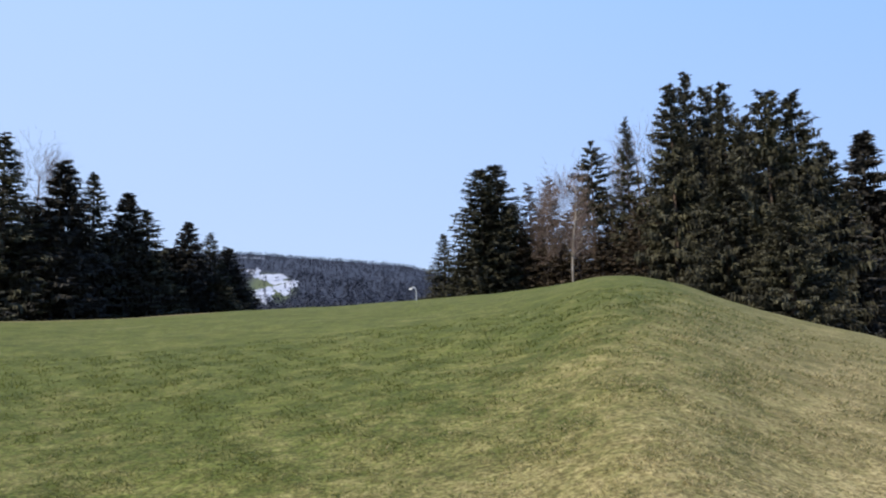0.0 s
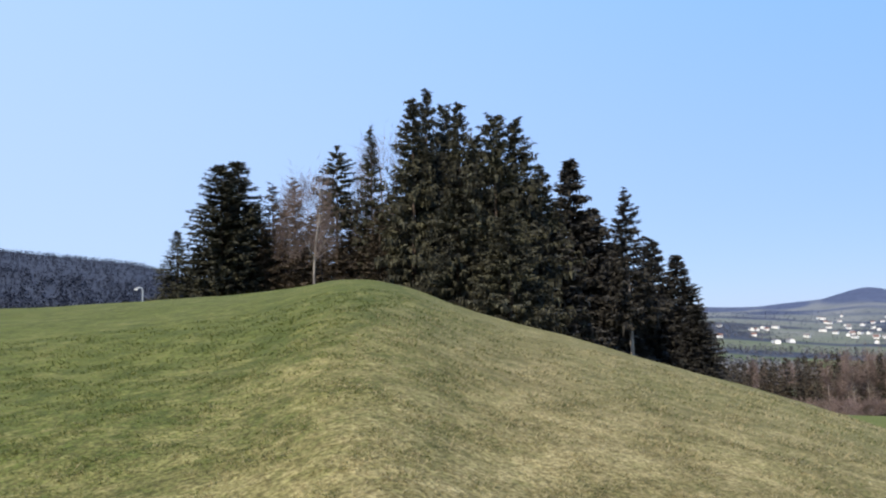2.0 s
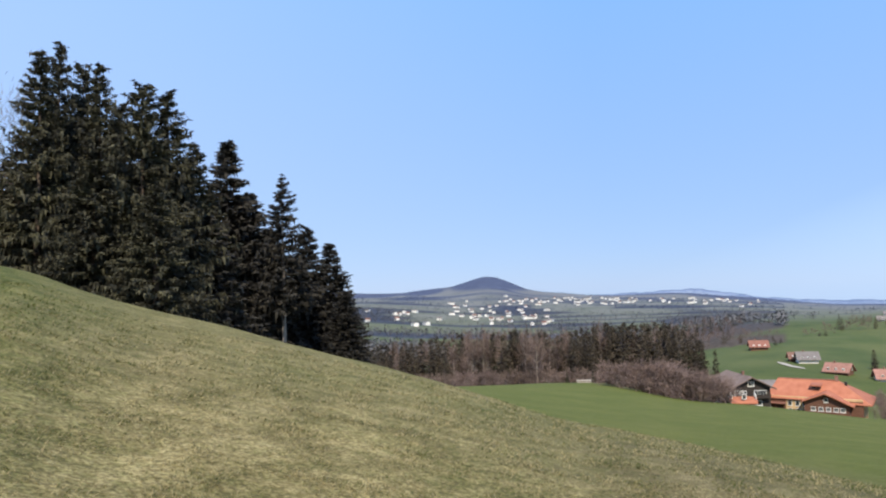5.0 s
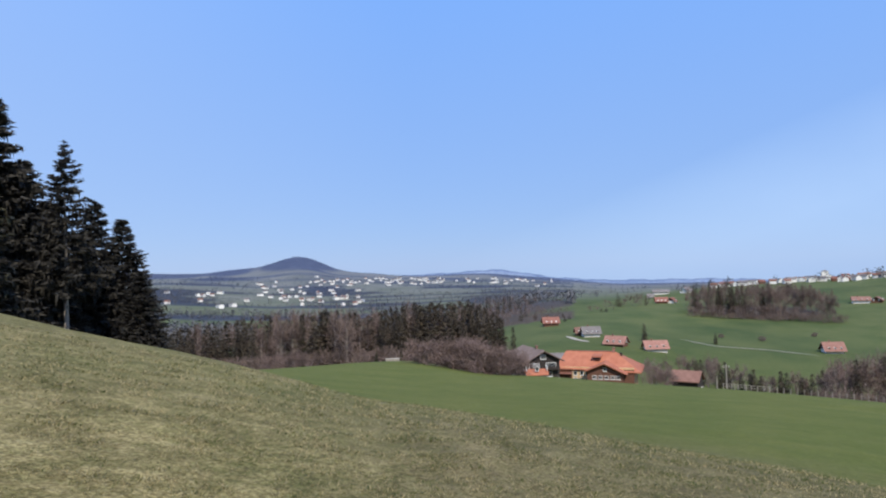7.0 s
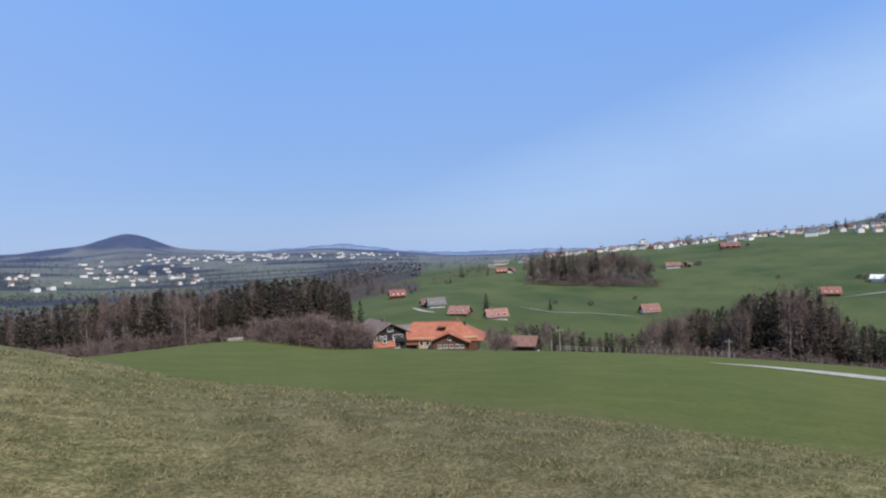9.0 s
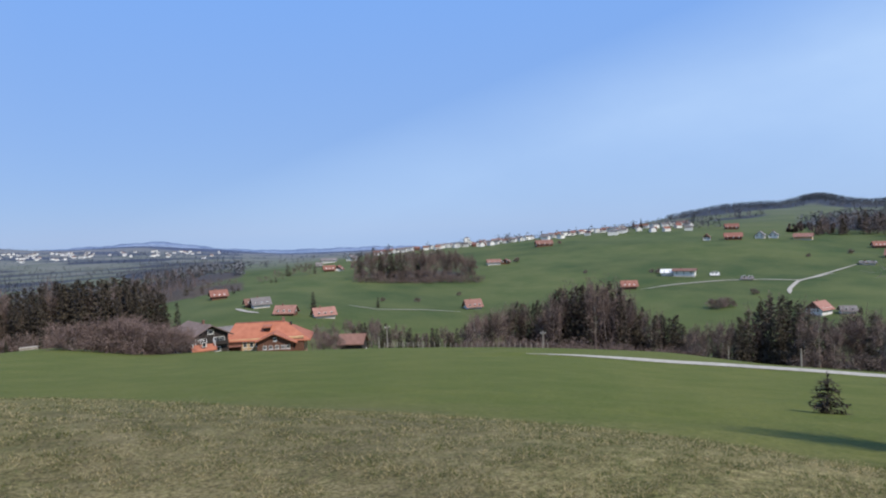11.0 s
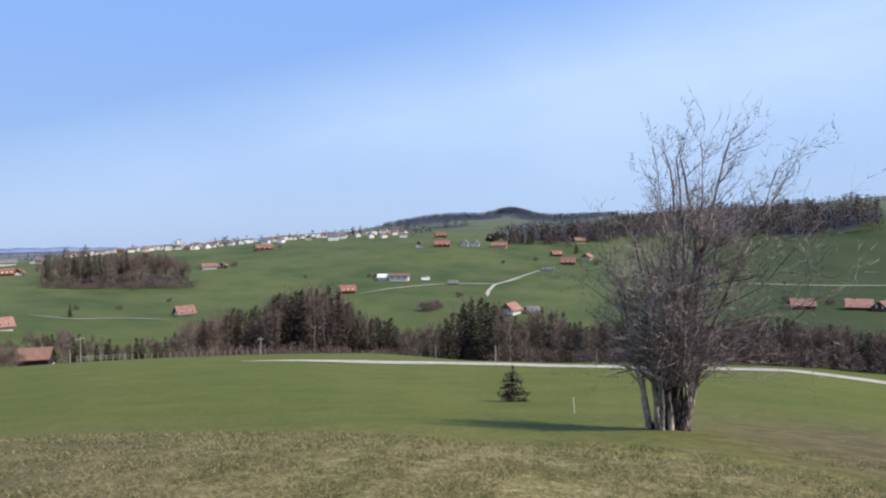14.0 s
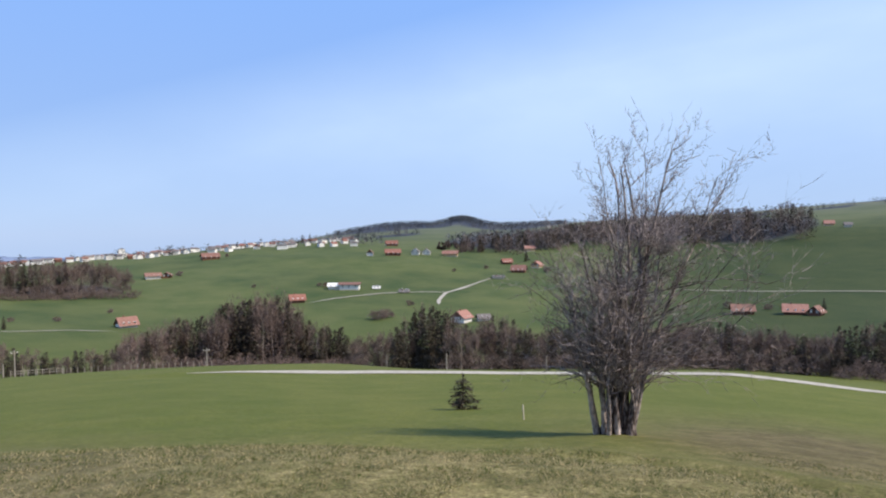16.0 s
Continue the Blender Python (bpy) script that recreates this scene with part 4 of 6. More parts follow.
for b, top, d, r, k in ((-5.3, 11.0, 62, 2.2, 0), (-7.0, 11.5, 64, 2.2, 0), (-10.3, 13.9, 60, 2.3, 1), (-11.6, 10.0, 62, 2.0, 0),
                        (-8.2, 8.6, 61, 2.4, 0), (-4.6, 8.0, 59, 2.2, 0), (-13.9, 9.0, 56, 2.2, 0), (-15.3, 12.0, 60, 2.2, 0),
                        (-6.2, 9.0, 60, 2.6, 0), (-9.3, 10.2, 63, 2.6, 0), (-12.6, 8.0, 58, 2.6, 0), (-7.5, 7.0, 57, 2.4, 0), (-10.9, 7.0, 57, 2.4, 0), (-14.6, 7.5, 57, 2.4, 0)):
    spruce(THIN[k], b, top, d, r, "thin half-bare brownish conifer in the grove", GROVE, "half_bare_conifer")
LEFT = "spruces of the shaded wood"
BACK = [spruce_meshes(45 + k, UNIT_H, 0.3, 4.2, NEEDLE_SHADED, sprays=20, limbs=8, droop=0.3, size=1.5, taper=0.8, whorl=0.52, ragged=0.3) for k in range(2)]
for i, (b, top, d, r) in enumerate(((-17.5, 12.5, 70, 3.4), (-19.8, 13.5, 71, 3.4), (-22.0, 13.5, 70, 3.4), (-24.3, 12.5, 71, 3.4), (-26.4, 11.0, 70, 3.4), (-28.5, 9.0, 74, 3.2), (-30.8, 7.0, 77, 3.2),
                                    (-15.6, 9.0, 72, 3.2), (-13.2, 7.0, 73, 3.2), (-10.6, 6.0, 74, 3.2), (-7.5, 6.0, 74, 3.2), (-4.6, 6.0, 74, 3.2), (-1.6, 7.0, 72, 3.2), (-33.2, 3.6, 78, 3.0), (-36.4, 1.2, 79, 2.6))):
    spruce(BACK[i % 2], b, top, d, r, "dark spruce deep inside the grove", GROVE)
for i in range(18):
    b = 36.0 - 0.98 * i
    spruce(BACK[i % 2], b, 1.6 + 0.27 * (b - 18.0) + 0.35 * (i % 3), 68 + 3 * (i % 2), 2.7, "dark spruce deep inside the shaded wood", LEFT)
# The trees from bearing 40 on stand out of view, added to shade this wood.
for i, (b, top, d, r) in enumerate(((34.8, 14.0, 52, 2.9), (31.1, 12.4, 55, 2.6), (29.2, 11.7, 57, 2.5), (26.8, 10.3, 58, 2.2),
                                    (25.4, 9.1, 58, 2.6), (22.6, 8.2, 62, 2.0), (20.9, 7.45, 64, 1.9), (19.5, 6.3, 66, 2.0),
                                    (18.9, 4.8, 66, 1.6), (37.5, 12.0, 54, 3.0), (40.5, 14.0, 55, 3.0), (45, 13, 56, 3), (50, 14, 54, 3),
                                    (33.0, 9.0, 56, 3.0), (30.2, 8.0, 60, 3.0), (28.0, 7.4, 60, 2.8), (26.0, 6.5, 62, 2.8),
                                    (23.9, 6.2, 62, 2.6), (21.7, 5.0, 63, 2.4), (36.0, 9.0, 60, 3.2), (24.6, 5.0, 60, 2.4), (32, 7.5, 52, 2.6), (20.2, 4.0, 62, 2.0))):
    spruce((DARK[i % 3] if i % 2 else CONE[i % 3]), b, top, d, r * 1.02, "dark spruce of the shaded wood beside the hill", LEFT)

birch = bare_meshes(61, 12.0, 2.3, PALE_BARK, TWIG, 2600, 0.012, 0.35)
p = at(-8.5, 50)
plant("birch_tree", birch, p, "slender leafless birch with a pale trunk", "tree", TC, 30, (1, 1, (50 * math.tan(radians(12.6)) - p.z) / 12.5), (0.015, -0.05))
bare_tall = bare_meshes(62, 16.0, 3.0, SHRUB_BARK, TWIG, 2200, 0.014, 0.4)
for b, top, d in ((33.2, 13.2, 60), (-14.8, 14.6, 66), (-7.6, 11.2, 62), (-9.4, 9.5, 58), (-11.9, 11.0, 64), (-6.4, 8.4, 58), (-4.9, 7.6, 61), (-12.9, 9.6, 60)):
    p = at(b, d)
    s = (d * math.tan(radians(top)) - p.z) / 16.0
    plant("leafless_tree", bare_tall, p, "tall leafless tree standing among spruces", "tree", TC, 50 * b, (s, s, s))

# woods in the valley
FAR_CONE = [spruce_meshes(71 + k, UNIT_H, 1.0, 3.6, NEEDLE_FAR, limbs=7, sprays=11, droop=0.3, size=1.35, taper=tp, whorl=0.6, hang=0.8, lumpy=0.15)
            for k, tp in enumerate((0.9, 0.65, 0.8))]
FAR_BARE = [bare_meshes(81 + k, 14.0, 2.8, PALE_BARK if k == 1 else SHRUB_BARK, TWIG, 1500, 0.05, 0.15) for k in range(3)]
FAR_BUSH = [bush_meshes(91 + k, 6.0, 4.4, 4600, 0.034) for k in range(2)]
LOW_BUSH = [bush_meshes(95 + k, 5.0, 3.6, 620, 0.07, TWIG, 3) for k in range(2)]


def wood(name, spots, group, conifer_label, bare_label):
    """Trees at (bearing, top slope, distance, conifer or bare)."""
    for b, top, d, sort in spots:
        p = at(b, d)
        h = max(3.0, d * math.tan(radians(top)) - p.z)
        k = int(dice.integers(0, 3))
        if sort == "c":
            w = min(1.2, 0.28 + 0.029 * h) * dice.uniform(0.8, 1.2)
            plant("conifer", FAR_CONE[k], p, conifer_label, "tree", TC, dice.uniform(0, 360), (w, w, h / UNIT_H), group=group)
        else:
            s = h / 14.5
            w = min(1.4, 0.5 + 0.5 * s) * dice.uniform(0.85, 1.2)
            plant("leafless_tree", FAR_BARE[k], p, bare_label, "tree", TC, dice.uniform(0, 360), (w, w, s), group=group)


def triangles(me):
    """A mesh's triangles as an (n, 3, 3) array."""
    co, ix = np.empty(len(me.vertices) * 3, np.float32), np.empty(len(me.polygons) * 3, np.int32)
    me.vertices.foreach_get("co", co)
    me.polygons.foreach_get("vertices", ix)
    return co.reshape(-1, 3)[ix].reshape(-1, 3, 3)


def far_wood(spots, conifer_label, bare_label):
    """Trees too far off to tell apart, joined: conifers in one mesh, leafless trees in another."""
    sets = {"c": [], "b": []}
    for b, top, d, sort in spots:
        p = at(b, d)
        h = max(3.0, d * math.tan(radians(top)) - p.z)
        k, a = int(dice.integers(0, 3)), dice.uniform(0, 6.283)
        if sort == "c":
            w, t = min(1.2, 0.28 + 0.029 * h), triangles(FAR_CONE[k][1])
            size = np.array([w, w, h / UNIT_H])
        else:
            t = triangles(FAR_BARE[k][1])
            w = min(1.4, 0.5 + 0.5 * h / 14.5)
            size = np.array([w, w, h / 14.5])
        t = t[::2] * size
        c, q = math.cos(a), math.sin(a)
        sets[sort].append(t @ np.array([[c, q, 0], [-q, c, 0], [0, 0, 1]]) + np.array(p))
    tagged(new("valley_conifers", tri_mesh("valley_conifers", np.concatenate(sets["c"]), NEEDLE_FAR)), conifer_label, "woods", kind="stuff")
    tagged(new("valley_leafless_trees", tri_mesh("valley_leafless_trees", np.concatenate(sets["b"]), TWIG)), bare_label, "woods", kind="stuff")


def row(b0, b1, n, d, deep, tops, share):
    """Tree spots along bearings, with tops read off a line of (bearing, slope), and a share of conifers."""
    bs, ts = zip(*sorted(tops))
    spots = []
    for k in range(n):
        b = b0 + (b1 - b0) * (k + dice.uniform(-0.4, 0.4)) / max(1, n - 1)
        back = dice.random()
        top = float(np.interp(b, bs, ts)) - abs(dice.normal(0, 0.35)) - 0.25 * (1 - back)
        spots.append((b, top, d + deep * back, "c" if dice.random() < share else "b"))
    return spots


wood("wood", row(-38.5, -49, 50, 205, 40, [(-38, -4.5), (-43.9, -3.7), (-49.1, -3.2)], 0.75)
     + row(-49, -57, 42, 195, 30, [(-49, -3.5), (-52.4, -2.9), (-57, -3.6)], 0.5)
     + row(-56.5, -67.5, 62, 195, 35, [(-56, -3.5), (-61.1, -2.6), (-65, -2.9), (-67.5, -4.0)], 0.85)
     + [(-68.4, -5.2, 205, "c"), (-53.8, -3.6, 190, "b"), (-54.6, -3.9, 188, "b")],
     "trees of the wood behind the meadow", "dark green conifer in the wood behind the meadow", "leafless brown tree in the wood behind the meadow")
wood("wood", row(-81.5, -92, 34, 205, 25, [(-81, -7.4), (-83.5, -7.3), (-88, -8.3), (-91, -8.2), (-92.5, -7.2)], 0.5)
     + row(-92, -99, 30, 215, 25, [(-92, -7.2), (-96, -6.4), (-99, -6.2)], 0.6)
     + row(-98.5, -105, 34, 215, 22, [(-98.5, -6.0), (-99.6, -5.2), (-103.8, -4.9), (-105, -6.2)], 0.6)
     + row(-105, -109.5, 20, 215, 20, [(-105, -6.8), (-108.5, -7.6), (-109.5, -8.6)], 0.8)
     + row(-109.5, -113, 12, 190, 20, [(-109, -8.8), (-111.7, -7.9), (-113, -8.4)], 0.05)
     + row(-113, -117.8, 18, 190, 22, [(-113, -7.6), (-115.3, -5.9), (-117.8, -6.6)], 0.85)
     + row(-117.5, -124, 24, 185, 20, [(-117, -7.4), (-120.5, -7.1), (-122, -6.8), (-124, -8.2)], 0.2)
     + row(-124, -137, 54, 185, 26, [(-124, -7.9), (-130, -7.7), (-137, -7.4)], 0.25)
     + row(-136, -147, 56, 185, 26, [(-136, -7.4), (-140, -7.1), (-144.7, -7.7), (-147, -7.5)], 0.3)
     + row(-146.5, -153, 22, 195, 22, [(-146.5, -7.4), (-147.6, -6.5), (-153, -6.4)], 0.75),
     "trees along the stream", "dark conifer in the belt of trees along the stream", "leafless grey-brown tree in the belt along the stream")
wood("wood", row(-82.4, -88, 36, 455, 50, [(-82, -2.0), (-85.6, -1.6), (-88, -1.7)], 0.55) + row(-88, -92.4, 30, 455, 40, [(-88, -1.75), (-90, -1.8), (-92.4, -2.4)], 0.18),
     "trees of the small wood on the slope", "dark conifer of the small wood on the green slope", "leafless purple-brown tree of the small wood")
far_wood(row(-39, -64, 44, 460, 300, [(-39, -4.4), (-46, -4.0), (-52, -3.9), (-58, -3.9), (-64, -3.4)], 0.5)
     + row(-63.5, -72.5, 58, 520, 260, [(-63.5, -2.9), (-67, -2.3), (-70.5, -2.3), (-72.5, -3.7)], 0.45),
     "dark conifers of the woods in the valley", "leafless grey-brown trees of the woods in the valley")
far_wood(row(-66, -73, 46, 400, 120, [(-66, -3.3), (-70, -3.0), (-72, -3.7), (-73.5, -4.6)], 0.3) + row(-76.9, -79.3, 12, 500, 15, [(-77, -2.15), (-79.3, -2.3)], 0.35)
     + row(-74.6, -76.6, 9, 455, 25, [(-74.6, -3.3), (-76.6, -2.8)], 0.4),
     "dark conifers on the edge of the valley", "leafless grey-brown trees on the edge of the valley")
wood("wood", row(-82.6, -92.2, 26, 442, 10, [(-82, -3.2), (-92.2, -3.5)], 0.0) + [(-79.3, -7.7, 174, "b"), (-80.4, -7.6, 177, "b"), (-78.7, -8.0, 182, "b"), (-83.6, -7.9, 185, "b")],
     "leafless trees by the farm", "", "leafless grey-brown tree with fine twigs")
for b, d, w, h in ((-61.2, 148, 1.15, 1.0), (-63.2, 147, 1.25, 1.22), (-65.3, 146, 1.3, 1.3), (-67.2, 147, 1.2, 1.15), (-68.5, 149, 0.9, 0.9),
                   (-64.3, 150, 1.2, 1.25), (-66.3, 151, 1.2, 1.2), (-48.7, 176, 0.8, 0.7), (-50.4, 175, 0.85, 0.75), (-79.6, 160, 0.55, 0.75),
                   (-80.6, 158, 0.5, 0.7), (-111.5, 345, 1.1, 0.9), (-112.3, 350, 0.9, 0.8)):
    plant("bush", FAR_BUSH[int(dice.integers(0, 2))], at(b, d), "large leafless reddish-brown bush in the meadow", "bush", ("stem", "crown"),
          dice.uniform(0, 360), (w, w, h), group="bushes in the meadow")
def scrub(b0, b1, n, d, deep, label, group):
    """Low leafless scrub along the foot of a wood."""
    for k in range(n):
        w = dice.uniform(0.7, 1.2)
        plant("bush", LOW_BUSH[k % 2], at(b0 + (b1 - b0) * (k + dice.uniform(-0.3, 0.3)) / n, d + deep * dice.random()), label, "bush", ("stem", "crown"), dice.uniform(0, 360), (w, w, w * dice.uniform(0.7, 1.1)), group=group)


scrub(-91, -113, 40, 196, 12, "low brown leafless scrub along the stream", "scrub along the stream")
scrub(-117, -152, 60, 180, 14, "low brown leafless scrub along the stream", "scrub along the stream")
scrub(-39, -60, 34, 186, 10, "low brown leafless scrub at the foot of the wood", "scrub at the wood")
scrub(-82.5, -93.2, 30, 440, 8, "pale brown leafless scrub below the small wood", "scrub of the small wood")
for b, sl, near, far, s in ((-107.2, -4.5, 380, 520, 0.5), (-106.7, -4.45, 380, 520, 0.4), (-95.9, -3.3, 400, 620, 0.6), (-91.0, -5.9, 330, 420, 0.35), (-84.6, -6.1, 280, 420, 0.35),
                            (-87.5, -6.3, 300, 400, 0.4), (-101.5, -4.4, 380, 560, 0.35), (-83.2, -3.9, 430, 560, 0.6), (-117.9, -3.4, 430, 560, 0.4), (-120.6, -3.2, 430, 600, 0.5),
                            (-125.6, -3.5, 430, 600, 0.7), (-139.6, -6.2, 300, 440, 0.6), (-142.4, -6.2, 300, 440, 0.5), (-99.5, -1.9, 560, 760, 0.5), (-114.2, -6.2, 320, 430, 0.5)):
    plant("bush", FAR_BUSH[0], on_slope(b, sl, near, far), "small leafless brown bush on the green slope", "bush", ("stem", "crown"), 70 * b, (s, s, s * 1.1), group="bushes on the slope")
for b, sl, near, far, top in ((-78.9, -6.4, 250, 420, -5.0), (-84.2, -6.6, 250, 420, -5.7), (-106.0, -0.9, 560, 900, -0.1), (-105.4, -0.9, 560, 900, -0.2), (-146.1, -6.1, 300, 420, -5.2),
                              (-123.9, -2.6, 520, 700, -1.6), (-70.3, -4.6, 300, 460, -3.9)):
    p = on_slope(b, sl, near, far)
    d = math.hypot(p.x, p.y)
    h = max(4.0, d * math.tan(radians(top)) - p.z)
    plant("conifer", FAR_CONE[1], p, "single dark conifer on the green slope", "tree", TC, 40 * b, (0.9 * h / 14, 0.9 * h / 14, h / UNIT_H), group="single trees on the slope")

# the many-stemmed shrub tree on the meadow
RIGHTWARD, AWAY, UP = np.array([-0.652, -0.758, 0.0]), np.array([0.758, -0.652, 0.0]), np.array([0, 0, 1.0])


def shrub_tree():
    """A clump of stems from one stool: a few tall leaders with fanned tops, a close bundle below, long low side limbs."""
    rng = np.random.default_rng(14)

    def shoot(p, d, ln, r, level, curl, out):
        """A twig or side limb in bent lengths; curl lifts (or sinks) it towards its tip."""
        n = (2, 4, 6)[level]
        for i in range(n):
            d = unit(d + rng.normal(0, (0.24, 0.22, 0.17)[level], 3) + UP * curl / n)
            q = p + d * ln / n
            r1 = max(0.0062, r * 0.86)
            out.append((p, q, r, r1, level))
            if level:
                for _ in range((1 if rng.random() < 0.6 else 2) if level == 2 else (1 if rng.random() < 0.7 else 2)):
                    side = unit(np.cross(d, rng.normal(0, 1, 3)))
                    shoot(q, unit(d * 0.8 + side * rng.uniform(0.5, 0.95)), ln * rng.uniform(0.25, 0.48), max(0.0066, r1 * 0.62), level - 1, 0.3, out)
            p, r = q, r1

    def stem(p, d, ln, r, lean_out, fan, low, dense, fork=1):
        """One upright stem, bowed outward, with side limbs from low on; it may fork half way up."""
        out, n = [], 14
        e = d
        for i in range(n):
            u = (i + 1) / n
            d = unit(d + rng.normal(0, 0.052, 3) + (lean_out * 0.02 if u < 0.4 else UP * 0.03))
            q = p + d * ln / n
            r1 = max(0.011, r * 0.90)
            out.append((p, q, r, r1, 3))
            if fork and u > 0.34 and rng.random() < 0.22:
                fork = 0
                side = unit(np.cross(d, rng.normal(0, 1, 3)) * np.array([1, 1, 0.3]))
                out += stem(q, unit(d + side * 0.22), ln * (1 - u) * rng.uniform(0.85, 1.1), r1 * 0.8, side * 0.1, fan, low, dense, 0)
            if q[2] > low:
                for _ in range(int(dense + rng.random())):
                    a = rng.uniform(0, 6.283)
                    flat = RIGHTWARD * math.cos(a) + AWAY * math.sin(a)
                    flat = unit(flat + 0.5 * unit(e * np.array([1, 1, 0]) + 1e-6))
                    if q[2] > 4.2:
                        shoot(q, unit(d * 1.0 + flat * rng.uniform(0.5, 1.0)), fan * rng.uniform(0.5, 1.1) * (1.3 - 0.07 * q[2]), min(r1 * 0.6, 0.015), 2 if rng.random() < 0.4 else 1, 0.15, out)
                    else:
                        shoot(q, unit(UP * rng.uniform(0.5, 1.1) + flat), rng.uniform(0.6, 1.4), min(r1 * 0.5, 0.015), 1, 0.2, out)
            p, r = q, r1
        return out
    stems = []
    # tall leaders: offset and lean to one side, lean away, length, reach of the top
    for o, lean, away, ln, fan in ((-0.34, 0.02, 0.03, 5.5, 1.25), (-0.10, 0.07, -0.08, 6.5, 1.1), (0.06, 0.10, 0.06, 6.9, 1.1), (0.18, 0.11, -0.05, 7.0, 1.2), (0.26, 0.12, 0.08, 6.8, 1.3), (0.34, 0.14, -0.05, 6.2, 1.4), (-0.2, 0.13, 0.1, 5.6, 1.0)):
        flat = RIGHTWARD * (lean + 0.035) + AWAY * away
        stems.append(stem(RIGHTWARD * o + AWAY * rng.uniform(-0.3, 0.3) - UP * 0.3, unit(UP + flat), ln + 0.3, rng.uniform(0.085, 0.115), flat * 0.8, fan, 2.0, 1.7))
    # the bundle round them
    for k in range(16):
        a = 2.4 * k + rng.normal(0, 0.2)
        u = (k + 0.5) / 16
        flat = RIGHTWARD * math.cos(a) * 1.1 + AWAY * math.sin(a)
        stems.append(stem(flat * (0.10 + 0.36 * u) - UP * 0.3, unit(UP + flat * (0.02 + 0.12 * u)), (5.0 - 1.6 * u) * rng.uniform(0.8, 1.1), rng.uniform(0.055, 0.095), flat * (0.2 + 0.35 * u), 0.8, 0.9, 2.5))
    # long low side limbs, level or sagging, turned up at the tips
    for o, h, rise, ln, away in ((-1, 1.2, 0.15, 1.9, 0.1), (-1, 1.5, 0.35, 2.2, -0.5), (-1, 1.9, 0.45, 2.4, 0.4), (-1, 2.4, 0.5, 2.3, -0.2), (-1, 3.0, 0.7, 1.9, 0.3), (-1, 1.35, 0.05, 1.7, 0.6),
                                 (1, 1.3, 0.25, 2.6, 0.3), (1, 1.7, 0.22, 3.2, -0.3), (1, 2.2, 0.35, 3.4, 0.2), (1, 2.8, 0.40, 3.3, 0.0), (1, 3.4, 0.45, 3.0, -0.4), (1, 4.0, 0.5, 2.6, 0.3), (1, 4.6, 0.4, 2.2, -0.1),
                                 (0.2, 1.6, 0.4, 2.0, -1), (-0.3, 2.2, 0.5, 1.8, -1), (0.2, 2.0, 0.5, 2.2, 1)):
        limb = []
        shoot(RIGHTWARD * (o * 0.34 + 0.05 * h) + AWAY * away * 0.2 + UP * h, unit(RIGHTWARD * o + AWAY * away + UP * rise), ln, 0.022, 2, 0.12, limb)
        shoot(RIGHTWARD * (o * 0.30 + 0.05 * h) + UP * (h + 0.2), unit(RIGHTWARD * o + AWAY * rng.normal(0, 0.5) + UP * (rise + 0.15)), ln * 0.75, 0.018, 2, 0.10, limb)
        stems.append(limb)
    return stems


SHRUB_AT = at(-130.7, 17.0)
shrub = thing("shrub_tree", SHRUB_AT, "leafless many-stemmed grey shrub tree on the meadow", "tree")
shrub.scale = (1.0, 1.0, 0.965)
for segs in shrub_tree():
    wood_of = [q for q in segs if q[4] == 3] or [q for q in segs if q[4] == 2]
    stem_part = part("stem", limbs_mesh("stem", wood_of, SHRUB_BARK, 0.0085), shrub)
    part("twigs", limbs_mesh("twigs", [q for q in segs if q[4] < wood_of[0][4]], TWIG_PALE, 0.0085), stem_part, "fine pale grey leafless twigs")

